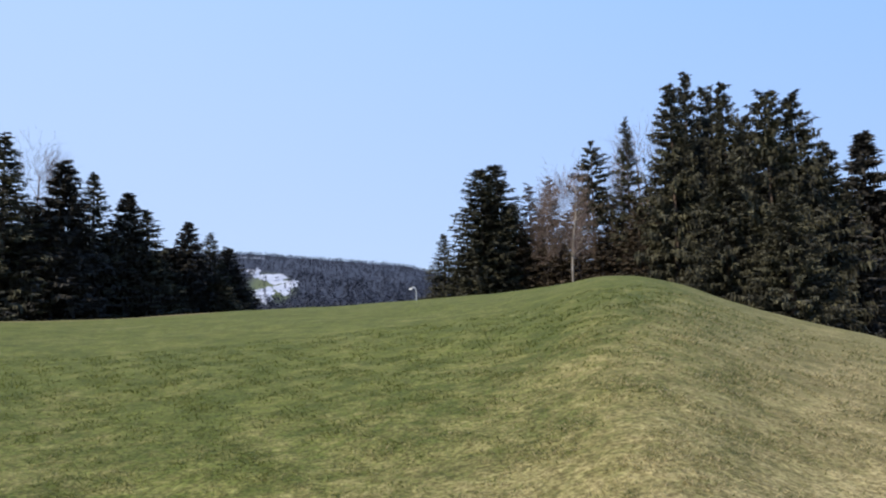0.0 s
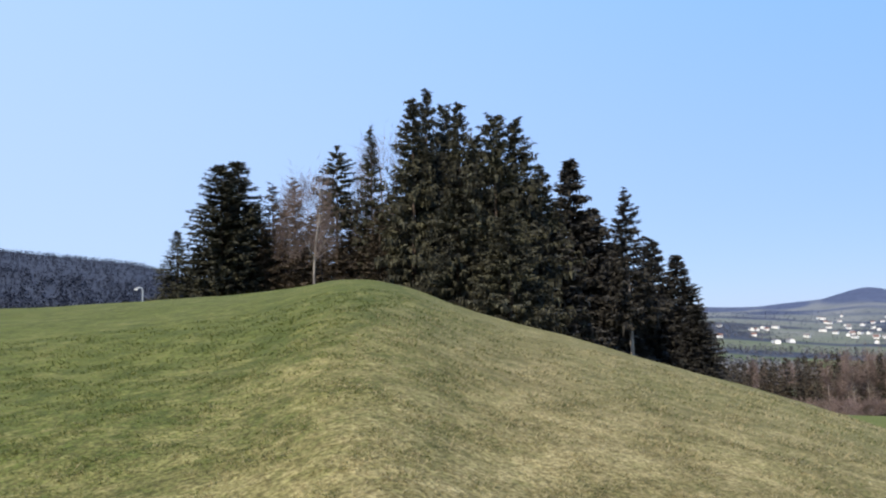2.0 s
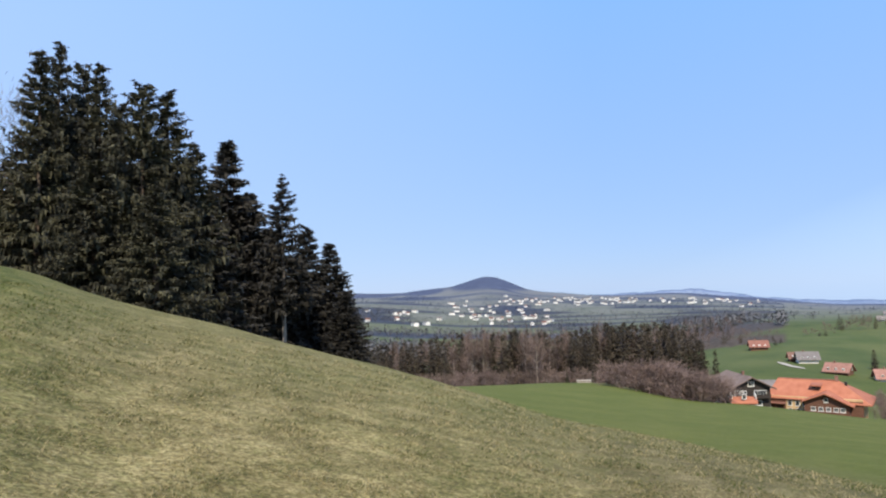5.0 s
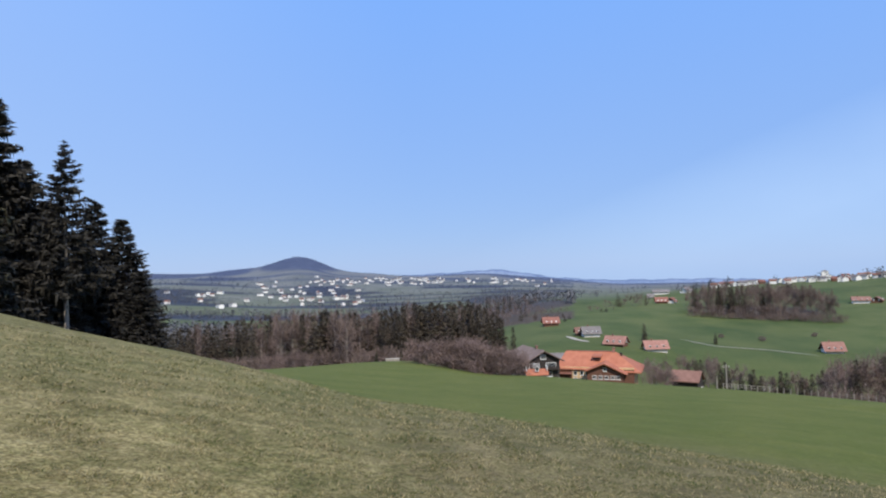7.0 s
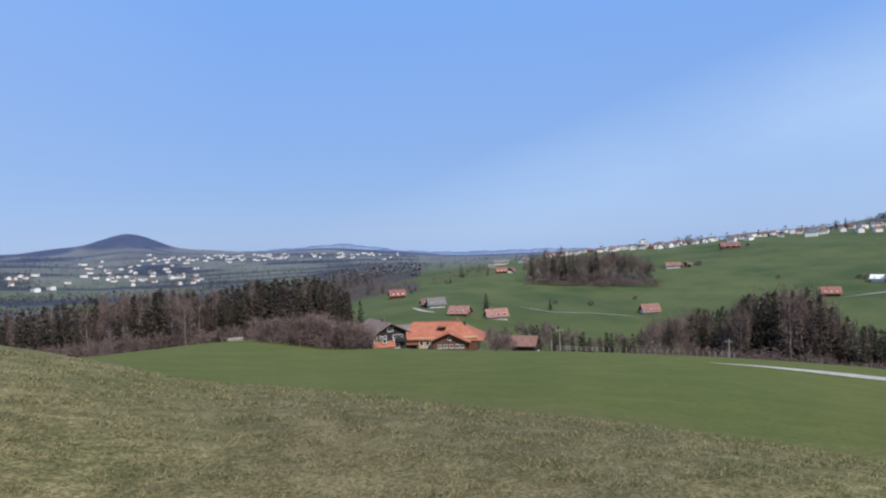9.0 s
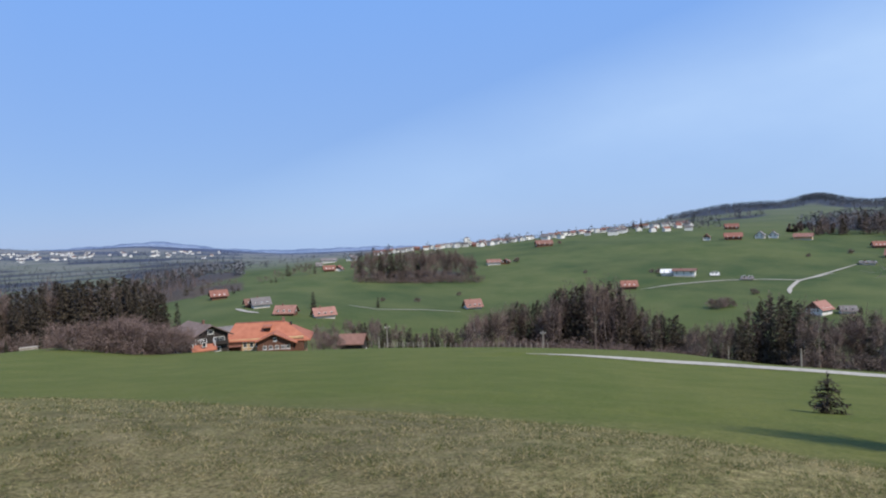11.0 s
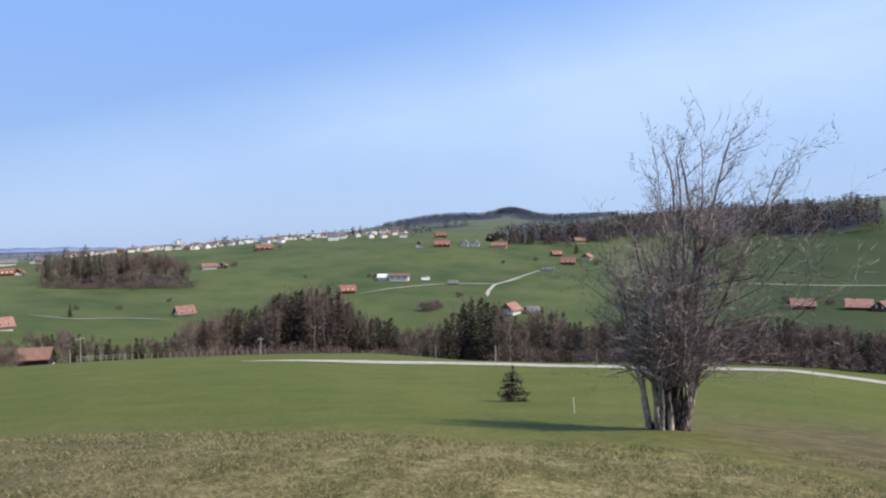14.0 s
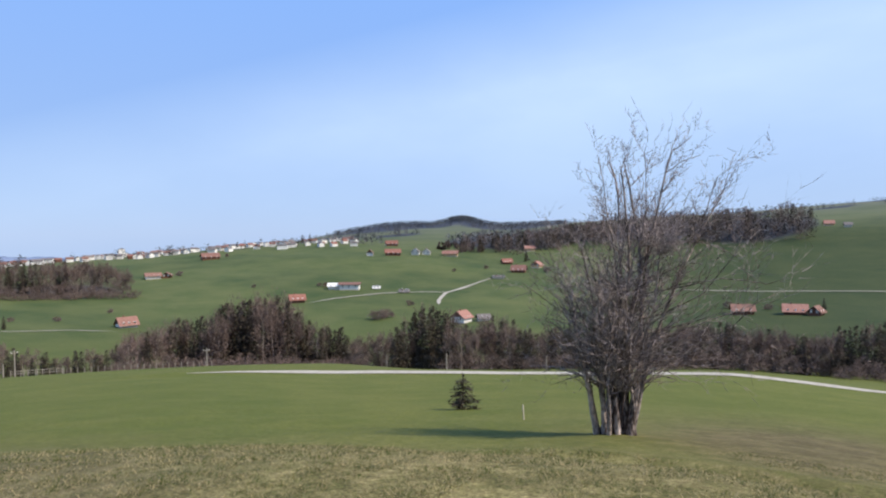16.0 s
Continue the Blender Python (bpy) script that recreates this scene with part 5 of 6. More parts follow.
def ridge_wood():
    """The wood along the ridge, some hundreds of conifers and leafless trees too far off to tell apart."""
    rng = np.random.default_rng(29)
    line = sorted(((-116.5, -1.3), (-118, -0.8), (-120, -0.2), (-124, 0.1), (-127, 0.6), (-131, 1.2), (-136, 2.1), (-140, 2.9), (-144.4, 3.0), (-145.4, 2.3)))
    n, k = 560, 190
    b = rng.uniform(-145.3, -116.5, n)
    d = np.where(b < -126, 725, 690) + 25 * np.sin(b * 1.7) + 18 * np.sin(b * 4.1 + 1) + 110 * rng.random(n) ** 1.5
    x, y = -np.sin(np.radians(b)) * d, np.cos(np.radians(b)) * d
    z = land(x, y)[0]
    top = np.interp(b, [q[0] for q in line], [q[1] for q in line]) - np.abs(rng.normal(0, 0.45, n)) + 0.35 * (rng.random(n) < 0.2)
    h = np.clip(d * np.tan(np.radians(top)) - z, 3, 28)
    conifer = rng.random(n) < 0.42
    u, a = rng.random((n, k)), rng.uniform(0, 6.283, (n, k))
    shape = np.where(conifer[:, None], (1 - u) * 0.20 + 0.03, 0.34 * np.sin(np.pi * np.clip(u * 0.9 + 0.08, 0, 1)))
    rad = h[:, None] * shape * rng.uniform(0.3, 1.05, (n, k))
    p = np.stack([x[:, None] + rad * np.cos(a), y[:, None] + rad * np.sin(a), z[:, None] + h[:, None] * (0.03 + 0.9 * u)], -1)
    s = np.where(conifer, 1.0, 0.8)[:, None, None]
    v = np.stack([np.cos(a) * 0.8, np.sin(a) * 0.8, np.where(conifer[:, None], rng.uniform(-0.7, 0.9, (n, k)), rng.uniform(-0.1, 1.6, (n, k)))], -1) * s
    w = np.stack([-np.sin(a), np.cos(a), rng.normal(0, 0.4, (n, k))], -1) * np.where(conifer, 0.6, 0.30)[:, None, None]
    tris = np.stack([p - w, p + w, p + v], 2)
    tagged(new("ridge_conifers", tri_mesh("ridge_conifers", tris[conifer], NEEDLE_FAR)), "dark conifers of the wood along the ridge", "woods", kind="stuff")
    tagged(new("ridge_leafless_trees", tri_mesh("ridge_leafless_trees", tris[~conifer], TWIG)), "grey-brown leafless trees along the ridge", "woods", kind="stuff")


ridge_wood()

# small young spruce, and a stake in the meadow
def far_woods():
    """Woods of the hills beyond counting: small tufted crowns, spread where woods cover the land."""
    rng = np.random.default_rng(17)
    n = 85000
    az = np.radians(rng.uniform(-152, 36, n))
    d = 425 * (4300 / 425) ** rng.random(n)
    x, y = -np.sin(az) * d, np.cos(az) * d
    keep = (wooded(x, y) * 0.85 > rng.random(n)) & (d > np.where(np.degrees(az) < -73, 560, np.where(np.degrees(az) > -50, 440, 680)))
    x, y, d = x[keep], y[keep], d[keep]
    village = rng.uniform(-112, -82, 420), rng.uniform(745, 900, 420)
    dome = np.concatenate([rng.normal(-118.5, 0.75, 700), rng.uniform(-117, -108, 420), rng.uniform(-127, -119, 420)]), np.concatenate([rng.uniform(1400, 1640, 700), rng.uniform(1380, 1600, 420), rng.uniform(1250, 1600, 420)])
    town = rng.uniform(-72, -39, 1300), rng.uniform(1350, 2700, 1300)
    for b, r in (village, town, dome):
        x, y, d = (np.append(q, e) for q, e in ((x, -np.sin(np.radians(b)) * r), (y, np.cos(np.radians(b)) * r), (d, r)))
    z = land(x, y)[0]
    m, k = len(x), 22
    h = rng.uniform(8, 15, m) * np.where(d > 1000, 0.62, 0.85) * np.where(d > 2800, 0.65, 1.0)
    h = np.where((d > 765) & (d < 905) & (np.degrees(np.arctan2(-x, y)) > -109) & (x > 0), h * 0.42, h)
    slim = rng.uniform(0.20, 0.44, m)
    u = rng.random((m, k))
    a = rng.uniform(0, 6.283, (m, k))
    rad = (slim * h)[:, None] * (1 - u * np.where(slim < 0.25, 0.9, 0.4)[:, None]) * rng.uniform(0.2, 1, (m, k))
    p = np.stack([x[:, None] + rad * np.cos(a), y[:, None] + rad * np.sin(a), z[:, None] + h[:, None] * (0.04 + 0.8 * u)], -1)
    s = (h * 0.14)[:, None, None]
    v = np.stack([np.cos(a) * 0.8, np.sin(a) * 0.8, rng.uniform(-0.2, 1.0, (m, k))], -1) * s
    w = np.stack([-np.sin(a), np.cos(a), rng.normal(0, 0.4, (m, k))], -1) * s * 0.62
    tris = np.stack([p - w, p + w, p + v], 2)
    az_of = np.degrees(np.arctan2(-x, y))
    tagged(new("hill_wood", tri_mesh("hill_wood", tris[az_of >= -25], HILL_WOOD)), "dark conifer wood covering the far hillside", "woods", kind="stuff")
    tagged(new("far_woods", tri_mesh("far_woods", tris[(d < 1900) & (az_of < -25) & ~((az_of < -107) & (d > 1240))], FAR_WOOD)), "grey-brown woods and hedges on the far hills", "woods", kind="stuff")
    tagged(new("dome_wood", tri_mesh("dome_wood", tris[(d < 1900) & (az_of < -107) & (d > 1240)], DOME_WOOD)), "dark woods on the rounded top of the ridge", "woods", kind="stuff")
    tagged(new("distant_woods", tri_mesh("distant_woods", tris[(d >= 1900) & (az_of < -25)], HAZED_WOOD)), "hazy blue woods on the distant hills", "woods", kind="stuff")


far_woods()

sapling = spruce_meshes(101, 2.0, 0.08, 0.55, NEEDLE_FAR, whorl=0.1, limbs=7, sprays=16, size=0.2, droop=0.1, taper=0.75, hang=0.3)
p = on_slope(-118.5, -14.5, 16, 60)
d = math.hypot(p.x, p.y)
hs = d * math.tan(radians(-11.9)) - p.z
plant("young_spruce", sapling, p, "small dark young spruce standing alone in the meadow", "tree", TC, 10, (hs / 2.0 * 1.45, hs / 2.0 * 1.45, hs / 2.0), (0.06, 0.05))


# ---- buildings ----
def house(place, turn, ln, wd, h, rise, wall_mat, roof_mat, label, name="house", group="", hip=0.0, eave=0.6, gable_mat=None, floors=2, plinth=True,
          windows=4, chimney=True, pane_size=0.8):
    """A house with its ridge along its own x: walls, gables, two roof slabs, windows with frames, a chimney."""
    ob = thing(name, place, label, "house", turn, group)
    hx, hy = ln / 2, wd / 2
    v = [(-hx, -hy, -1.5), (hx, -hy, -1.5), (hx, hy, -1.5), (-hx, hy, -1.5), (-hx, -hy, h), (hx, -hy, h), (hx, hy, h), (-hx, hy, h)]
    part("wall", mesh_of("wall", v, [(0, 1, 5, 4), (1, 2, 6, 5), (2, 3, 7, 6), (3, 0, 4, 7), (4, 5, 6, 7), (3, 2, 1, 0)], wall_mat), ob)
    rx = hx - hip * hy
    g = [(-hx, -hy, h), (-hx, hy, h), (-rx, 0, h + rise), (hx, -hy, h), (hx, hy, h), (rx, 0, h + rise)]
    part("gable", mesh_of("gable", g, [(0, 2, 1), (3, 4, 5), (0, 3, 5, 2), (4, 1, 2, 5)], gable_mat or wall_mat), ob)
    k = rise / hy
    ex, ez, th = hx + (eave if hip == 0 else eave * 0.8), h - eave * k, 0.22
    rx2 = rx + (eave if hip == 0 else 0)
    for s in (-1, 1):
        o = (hy + eave) * s
        lo = [(-ex, o, ez), (ex, o, ez), (rx2, 0, h + rise), (-rx2, 0, h + rise)]
        w = [(a, b, c + 0.04) for a, b, c in lo] + [(a, b, c + 0.04 + th) for a, b, c in lo]
        part("roof", mesh_of("roof", w, [(0, 1, 2, 3), (4, 7, 6, 5), (0, 4, 5, 1), (1, 5, 6, 2), (2, 6, 7, 3), (3, 7, 4, 0)], roof_mat), ob)
    if hip:
        for s in (-1, 1):
            lo = [(ex * s, -hy - eave, ez), (ex * s, hy + eave, ez), (rx2 * s, 0, h + rise)]
            w = [(a, b, c + 0.03) for a, b, c in lo] + [(a, b, c + 0.04 + th) for a, b, c in lo]
            part("roof", mesh_of("roof", w, [(0, 1, 2), (3, 5, 4), (0, 3, 4, 1), (1, 4, 5, 2), (2, 5, 3, 0)], roof_mat), ob)
    if plinth:
        part("plinth", mesh_of("plinth", *joined([box(0, 0, -0.35, ln + 0.1, wd + 0.1, 1.3)]), STONE), ob)
    frame_me = mesh_of("window", *box(0, 0, 0, 1.1 * pane_size, 0.14, 1.35 * pane_size), PAINT)
    pane_me = mesh_of("pane", *box(0, 0, 0, 0.8 * pane_size, 0.18, 1.05 * pane_size), GLASS)
    spots = []
    for fl in range(floors):
        z = 1.6 + fl * (h - 1.2) / max(1, floors) + 0.25
        for i in range(windows):
            x = -hx + ln * (i + 0.5) / windows
            spots += [((x, -hy - 0.03, z), 0), ((x, hy + 0.03, z), 0)]
        for i in range(max(2, windows - 1) if windows else 0):
            y = -hy + wd * (i + 0.5) / max(2, windows - 1)
            spots += [((hx + 0.03, y, z), 90), ((-hx - 0.03, y, z), 90)]
    for pos, a in spots:
        w = part("window", frame_me, ob)
        w.location, w.rotation_euler = pos, (0, 0, radians(a))
        if plinth:
            part("pane", pane_me, w)
    if chimney:
        c = part("chimney", mesh_of("chimney", *joined([box(0, 0, 0, 0.5, 0.5, 1.1), box(0, 0, 0.6, 0.62, 0.62, 0.1)]), ROOF_BROWN), ob)
        c.location = (ln * 0.18, 0, h + rise + 0.35)
    return ob


def facing(place):
    """The turn that lays a house's long side square to the hill top."""
    return math.degrees(math.atan2(place.y, place.x)) + 90


# the farm below the meadow
FARM = 168


def slab(corners, th=0.22):
    """A roof plane with thickness, from its upper corners."""
    n = len(corners)
    v = list(corners) + [(x, y, z - th) for x, y, z in corners]
    f = [tuple(range(n)), tuple(range(2 * n - 1, n - 1, -1))]
    return v, f + [(i, n + i, n + (i + 1) % n, (i + 1) % n) for i in range(n)]


def window_on(ob, pos, turn, w, h, bars=0):
    """A white window with its frame proud of the wall and dark panes beside thin bars."""
    win = part("window", mesh_of("window", *box(0, 0, 0, w + 0.16, 0.12, h + 0.16), PAINT), ob)
    win.location, win.rotation_euler = pos, (0, 0, radians(turn))
    n = bars + 1
    pane = mesh_of("pane", *box(0, 0, 0, (w - 0.06 * bars) / n, 0.17, h), GLASS)
    for i in range(n):
        part("pane", pane, win).location = (-w / 2 + w * (i + 0.5) / n, 0, 0)
    part("sill", mesh_of("sill", *box(0, 0, -h / 2 - 0.12, w + 0.3, 0.26, 0.07), PAINT), win)


def main_farmhouse():
    """The large farmhouse: hipped orange roof, cream wall, a recessed porch and a brown timber gable towards the meadow."""
    p = at(-75.2, FARM + 5)
    ob = thing("farmhouse", p, "large farmhouse with orange tiled roof, cream walls and timber gable", "house", facing(p) - 8)

    def boxes(name, mat, *dims, label=""):
        # x to the viewer's right is turned into the house's own x
        return part(name, mesh_of(name, *joined([box(-x, y, z, sx, sy, sz) for x, y, z, sx, sy, sz in dims]), mat), ob, label)

    def roof(*corners):
        part("roof", mesh_of("roof", *slab([(-x, y, z) for x, y, z in corners]), ROOF_ORANGE), ob)
    boxes("wall", WALL_CREAM, (0.2, -0.1, 1.2, 17.4, 10.6, 5.6))
    boxes("side_boards", WALL_TIMBER, (7.8, 5.25, 1.4, 2.4, 0.16, 4.4))
    roof((-9.5, 5.6, 3.7), (10.6, 5.6, 3.1), (4.2, -0.4, 7.1), (-7.8, -0.4, 7.2))
    roof((10.6, -6.4, 3.1), (-9.5, -6.4, 3.7), (-7.8, -0.4, 7.2), (4.2, -0.4, 7.1))
    roof((10.6, 5.6, 3.1), (10.6, -6.4, 3.1), (4.2, -0.4, 7.1))
    roof((-9.5, -6.4, 3.7), (-9.5, 5.6, 3.7), (-7.8, -0.4, 7.2))
    boxes("ridge", ROOF_RED, (-1.8, -0.4, 7.2, 12.0, 0.35, 0.16))
    boxes("gutter", WALL_TIMBER, (-5.8, 5.55, 3.42, 7.2, 0.14, 0.14))
    # recessed porch with an awning and a white balustrade
    boxes("porch_wall", WALL_TIMBER, (-7.2, 5.25, 1.6, 3.4, 0.2, 3.6), label="brown boarded porch wall")
    boxes("awning", ROOF_RED, (-7.3, 6.0, 2.55, 3.8, 1.5, 0.16), label="dark red awning over the porch")
    boxes("balustrade", PAINT, (-7.4, 6.3, 0.85, 3.4, 0.08, 0.10), (-7.4, 6.3, 0.15, 3.4, 0.08, 0.10), *((-9.0 + 0.32 * k, 6.3, 0.5, 0.14, 0.06, 0.7) for k in range(11)), label="white porch balustrade")
    for k in (-9.0, -7.4, -5.7):
        boxes("post", WALL_TIMBER, (k, 6.2, 1.1, 0.16, 0.16, 2.9))
    for x in (-4.7, -3.2, -1.9):
        for z in (0.9, 2.6):
            window_on(ob, (-x, 5.26, z), 0, 0.7, 1.0)
    boxes("door", WALL_DARK, (-3.9, 5.25, 0.3, 0.9, 0.12, 2.0))
    # timber gable
    v, f = [], []
    for y in (3.4, 7.4):
        v += [(1.6, y, -1.2), (-6.7, y, -1.2), (-6.7, y, 3.2), (-2.4, y, 5.1), (1.6, y, 3.5)]
    f = [(0, 1, 2, 3, 4), (9, 8, 7, 6, 5)] + [(i, 5 + i, 5 + (i + 1) % 5, (i + 1) % 5) for i in range(5)]
    part("gable", mesh_of("gable", v, f, WALL_TIMBER), ob, "brown boarded gable with white windows")
    part("roof", mesh_of("roof", *slab([(-2.4, 8.3, 5.45), (-2.4, 0.6, 5.45), (2.0, 2.0, 3.6), (2.0, 8.3, 3.6)]), ROOF_ORANGE), ob)
    part("roof", mesh_of("roof", *slab([(-2.4, 0.6, 5.45), (-2.4, 8.3, 5.45), (-7.6, 8.3, 3.0), (-7.6, 2.0, 3.0)]), ROOF_ORANGE), ob)
    boxes("bargeboard", WALL_DARK, (2.4, 8.2, 5.1, 0.5, 0.1, 0.25))
    boxes("plinth", STONE, (2.5, 7.42, 0.0, 8.4, 0.14, 0.9))
    for x in (0.1, 1.5, 2.9, 4.3, 5.5):
        window_on(ob, (-x, 7.44, 2.05), 0, 0.75, 0.7, 1)
    window_on(ob, (-2.5, 7.44, 3.9), 0, 0.6, 0.7)
    for x in (0.6, 3.2, 5.6):
        window_on(ob, (-x, 7.5, 0.35), 0, 0.9, 0.5, 1)
    boxes("balcony_rail", WALL_TIMBER, (2.6, 8.0, 1.35, 8.0, 0.08, 0.5), (2.6, 7.7, 1.08, 8.0, 0.7, 0.08))
    # dormer and chimneys
    boxes("dormer", WALL_DARK, (0.2, 2.4, 6.0, 1.6, 1.6, 0.8))
    roof((-0.9, 3.5, 6.35), (1.3, 3.5, 6.35), (1.3, 1.0, 6.75), (-0.9, 1.0, 6.75))
    boxes("chimney", ROOF_BROWN, (3.8, -0.4, 7.4, 0.6, 0.6, 1.2), (3.8, -0.4, 8.05, 0.76, 0.76, 0.12))
    boxes("chimney", WALL_DARK, (5.6, 0.4, 6.4, 0.5, 0.5, 1.0), (5.6, 0.4, 6.95, 0.62, 0.62, 0.1))


def dark_farmhouse():
    """The black timber house: gable end towards the meadow with bands of white windows."""
    p = at(-70.0, FARM + 1)
    ob = house(p, facing(p) + 112, 12, 8.2, 4.5, 2.1, WALL_DARK, ROOF_BROWN_GREY, "black timber farmhouse with white windows and a grey-brown roof", "farmhouse", eave=1.0, windows=0, floors=1)
    for y, z, w, h, n in ((-2.3, 3.3, 2.4, 1.0, 3), (1.9, 3.3, 2.4, 1.0, 3), (0.0, 5.3, 1.2, 0.9, 1), (-2.9, 1.3, 1.0, 1.6, 0), (1.2, 1.2, 1.8, 0.9, 1)):
        window_on(ob, (6.03, y, z), 90, w, h, n)
    for x in (-4, -1, 2, 4.4):
        window_on(ob, (x, 4.13, 2.9), 0, 1.1, 0.9, 1)
        window_on(ob, (x, -4.13, 2.9), 0, 1.1, 0.9, 1)
    part("balcony", mesh_of("balcony", *joined([box(6.6, 0, 2.35, 1.1, 7.4, 0.12), box(7.1, 0, 2.75, 0.08, 7.4, 0.7)]), WALL_DARK), ob)


main_farmhouse()
dark_farmhouse()
p = at(-68.2, FARM + 8)
house(p, facing(p) + 4, 15, 10, 3.2, 2.8, WALL_DARK, ROOF_BROWN_GREY, "long grey-roofed barn beside the farmhouse", "barn", windows=2, floors=1)
p = at(-72.0, FARM + 13)
house(p, facing(p) + 6, 9, 8, 3.4, 2.6, WALL_DARK, ROOF_GREY, "barn with a dark grey roof behind the farmhouse", "barn", windows=2, floors=1, chimney=False)
p = at(-70.2, FARM - 8)
house(p, facing(p) + 8, 4.6, 3.0, 0.5, 0.9, WALL_DARK, ROOF_ORANGE, "small shed with an orange roof at the farm", "shed", windows=1, floors=1, chimney=False, eave=0.3)
p = at(-82.0, FARM - 2)
house(p, facing(p) - 16, 5.6, 4.4, 2.0, 1.7, WALL_DARK, ROOF_BROWN, "small dark timber barn with a brown roof", "barn", windows=0, floors=1, chimney=False, eave=0.5)

# single houses on the slopes: bearing, slope, distances to search, length, width, height, rise, walls, roof, turn, label
W, C, T, D = WALL_WHITE, WALL_CREAM, WALL_TIMBER, WALL_DARK
RO, RR, RB, RG = ROOF_ORANGE, ROOF_RED, ROOF_BROWN, ROOF_GREY
HOUSES = [
    (-92.1, -7.0, 270, 430, 8.5, 7, 2.6, 3.0, W, ROOF_DULL, 20, "small house with an orange roof on the slope"),
    (-104.9, -5.7, 330, 480, 9, 7, 3.2, 2.6, T, RR, 8, "brown house behind the trees"),
    (-109.2, -4.75, 380, 520, 14, 8, 5.4, 1.0, W, RB, -8, "long white farm building on the green slope"),
    (-107.9, -4.7, 380, 520, 7, 6, 3.6, 1.6, W, W, -8, "white annex of the farm on the slope"),
    (-111.4, -4.75, 380, 520, 4, 2.6, 1.4, 0.8, W, W, 0, "small white shed on the slope"),
    (-113.7, -5.1, 360, 500, 6, 4, 1.5, 1.0, W, RG, 0, "low grey shed beside the lane"),
    (-94.0, -3.45, 400, 620, 11, 8, 3.6, 2.0, W, RB, 6, "white house with a brown roof on the slope"),
    (-95.0, -3.4, 400, 620, 7, 7, 3.2, 2.0, T, RB, 80, "brown house on the slope"),
    (-98.2, -2.05, 480, 800, 17, 10, 4.4, 3.2, T, ROOF_DULL, 12, "brown house with a red-orange roof near the ridge"),
    (-110.9, -2.0, 480, 760, 6, 6, 4.4, 3.0, W, RB, 85, "narrow white house near the ridge"),
    (-112.8, -2.0, 480, 760, 15, 9, 4.6, 3.0, T, RR, 4, "red-roofed house near the ridge"),
    (-112.7, -1.2, 600, 900, 14, 9, 4.6, 3.0, T, RR, 10, "red-roofed house on the ridge"),
    (-114.7, -1.95, 480, 760, 8, 8, 4.6, 3.2, W, RG, 80, "white gabled house near the ridge"),
    (-115.6, -1.95, 480, 760, 9, 8, 4.2, 3.0, W, RG, 84, "white gabled house near the ridge"),
    (-117.6, -2.1, 480, 760, 15, 9, 4.2, 2.4, C, ROOF_DULL, -6, "cream house with an orange roof near the ridge"),
    (-124.2, -1.75, 520, 800, 11, 9, 5.0, 2.4, C, ROOF_DULL, 10, "cream house with an orange roof below the wood"),
    (-122.3, -2.8, 450, 700, 9, 7, 3.4, 2.6, T, RR, 20, "brown farmhouse on the slope"),
    (-123.3, -3.5, 420, 640, 12, 9, 3.6, 3.4, T, ROOF_DULL, -10, "farmhouse with a broad orange roof"),
    (-124.8, -3.1, 420, 660, 10, 8, 3.8, 3.0, C, ROOF_DULL, 70, "farmhouse with an orange roof beside a barn"),
    (-121.6, -4.0, 400, 620, 9, 6, 2.0, 0.8, W, RG, 8, "flat grey barn beside the farmhouse"),
    (-118.5, -7.6, 270, 400, 9, 8, 4.4, 3.0, W, ROOF_DULL, 60, "gabled house with an orange roof behind trees"),
    (-120.3, -7.5, 270, 400, 6, 5, 2.6, 1.6, W, RG, 20, "small grey house behind trees"),
    (-140.6, -6.6, 290, 450, 11, 8, 3.6, 2.6, T, RB, 10, "brown timbered house with a faded roof on the slope"),
    (-144.2, -6.45, 290, 450, 11, 8, 3.0, 3.0, T, ROOF_DULL, 4, "brown house with an orange roof on the slope"),
    (-145.6, -6.45, 290, 450, 6, 6, 3.2, 2.4, T, RB, 70, "small dark timber house beside the orange roof"),
    (-146.4, 0.1, 640, 1000, 10, 8, 4, 3, C, ROOF_DULL, 10, "orange-roofed house high on the slope"),
    (-147.6, 0.0, 640, 1000, 7, 6, 4, 2, W, RG, 10, "white house high on the slope"),
    (-71.5, -5.1, 290, 480, 9, 7, 3.4, 2.6, T, RR, 10, "red-roofed house below the green hill"),
    (-74.7, -6.0, 260, 420, 8.5, 7, 3.4, 2.6, W, RG, 12, "white house with a grey roof at the lane"),
    (-73.9, -5.9, 260, 420, 5, 5, 3.0, 2.0, T, RB, 12, "small brown house at the lane"),
    (-76.7, -6.75, 250, 400, 9, 7, 2.4, 2.6, T, ROOF_DULL, -20, "brown house with an orange roof below the slope"),
    (-79.7, -7.15, 240, 380, 9.5, 7, 2.8, 2.6, W, ROOF_DULL, 14, "white house with an orange roof below the slope"),
    (-80.3, -3.4, 430, 640, 9, 7, 3, 2.6, T, RR, 8, "brown house on the crest of the slope"),
    (-81.1, -3.4, 430, 640, 6, 6, 3, 2.4, W, RR, 70, "small red-roofed house on the crest"),
    (-79.5, -3.0, 480, 700, 5, 4, 3, 2, W, RG, 0, "small white house on the crest"),
    (-80.3, -2.7, 520, 900, 16, 10, 4, 2, W, RG, 4, "long white building on the crest"),
    (-82.2, -2.6, 520, 900, 10, 8, 4, 2.6, W, RG, 60, "white house on the crest"),
]
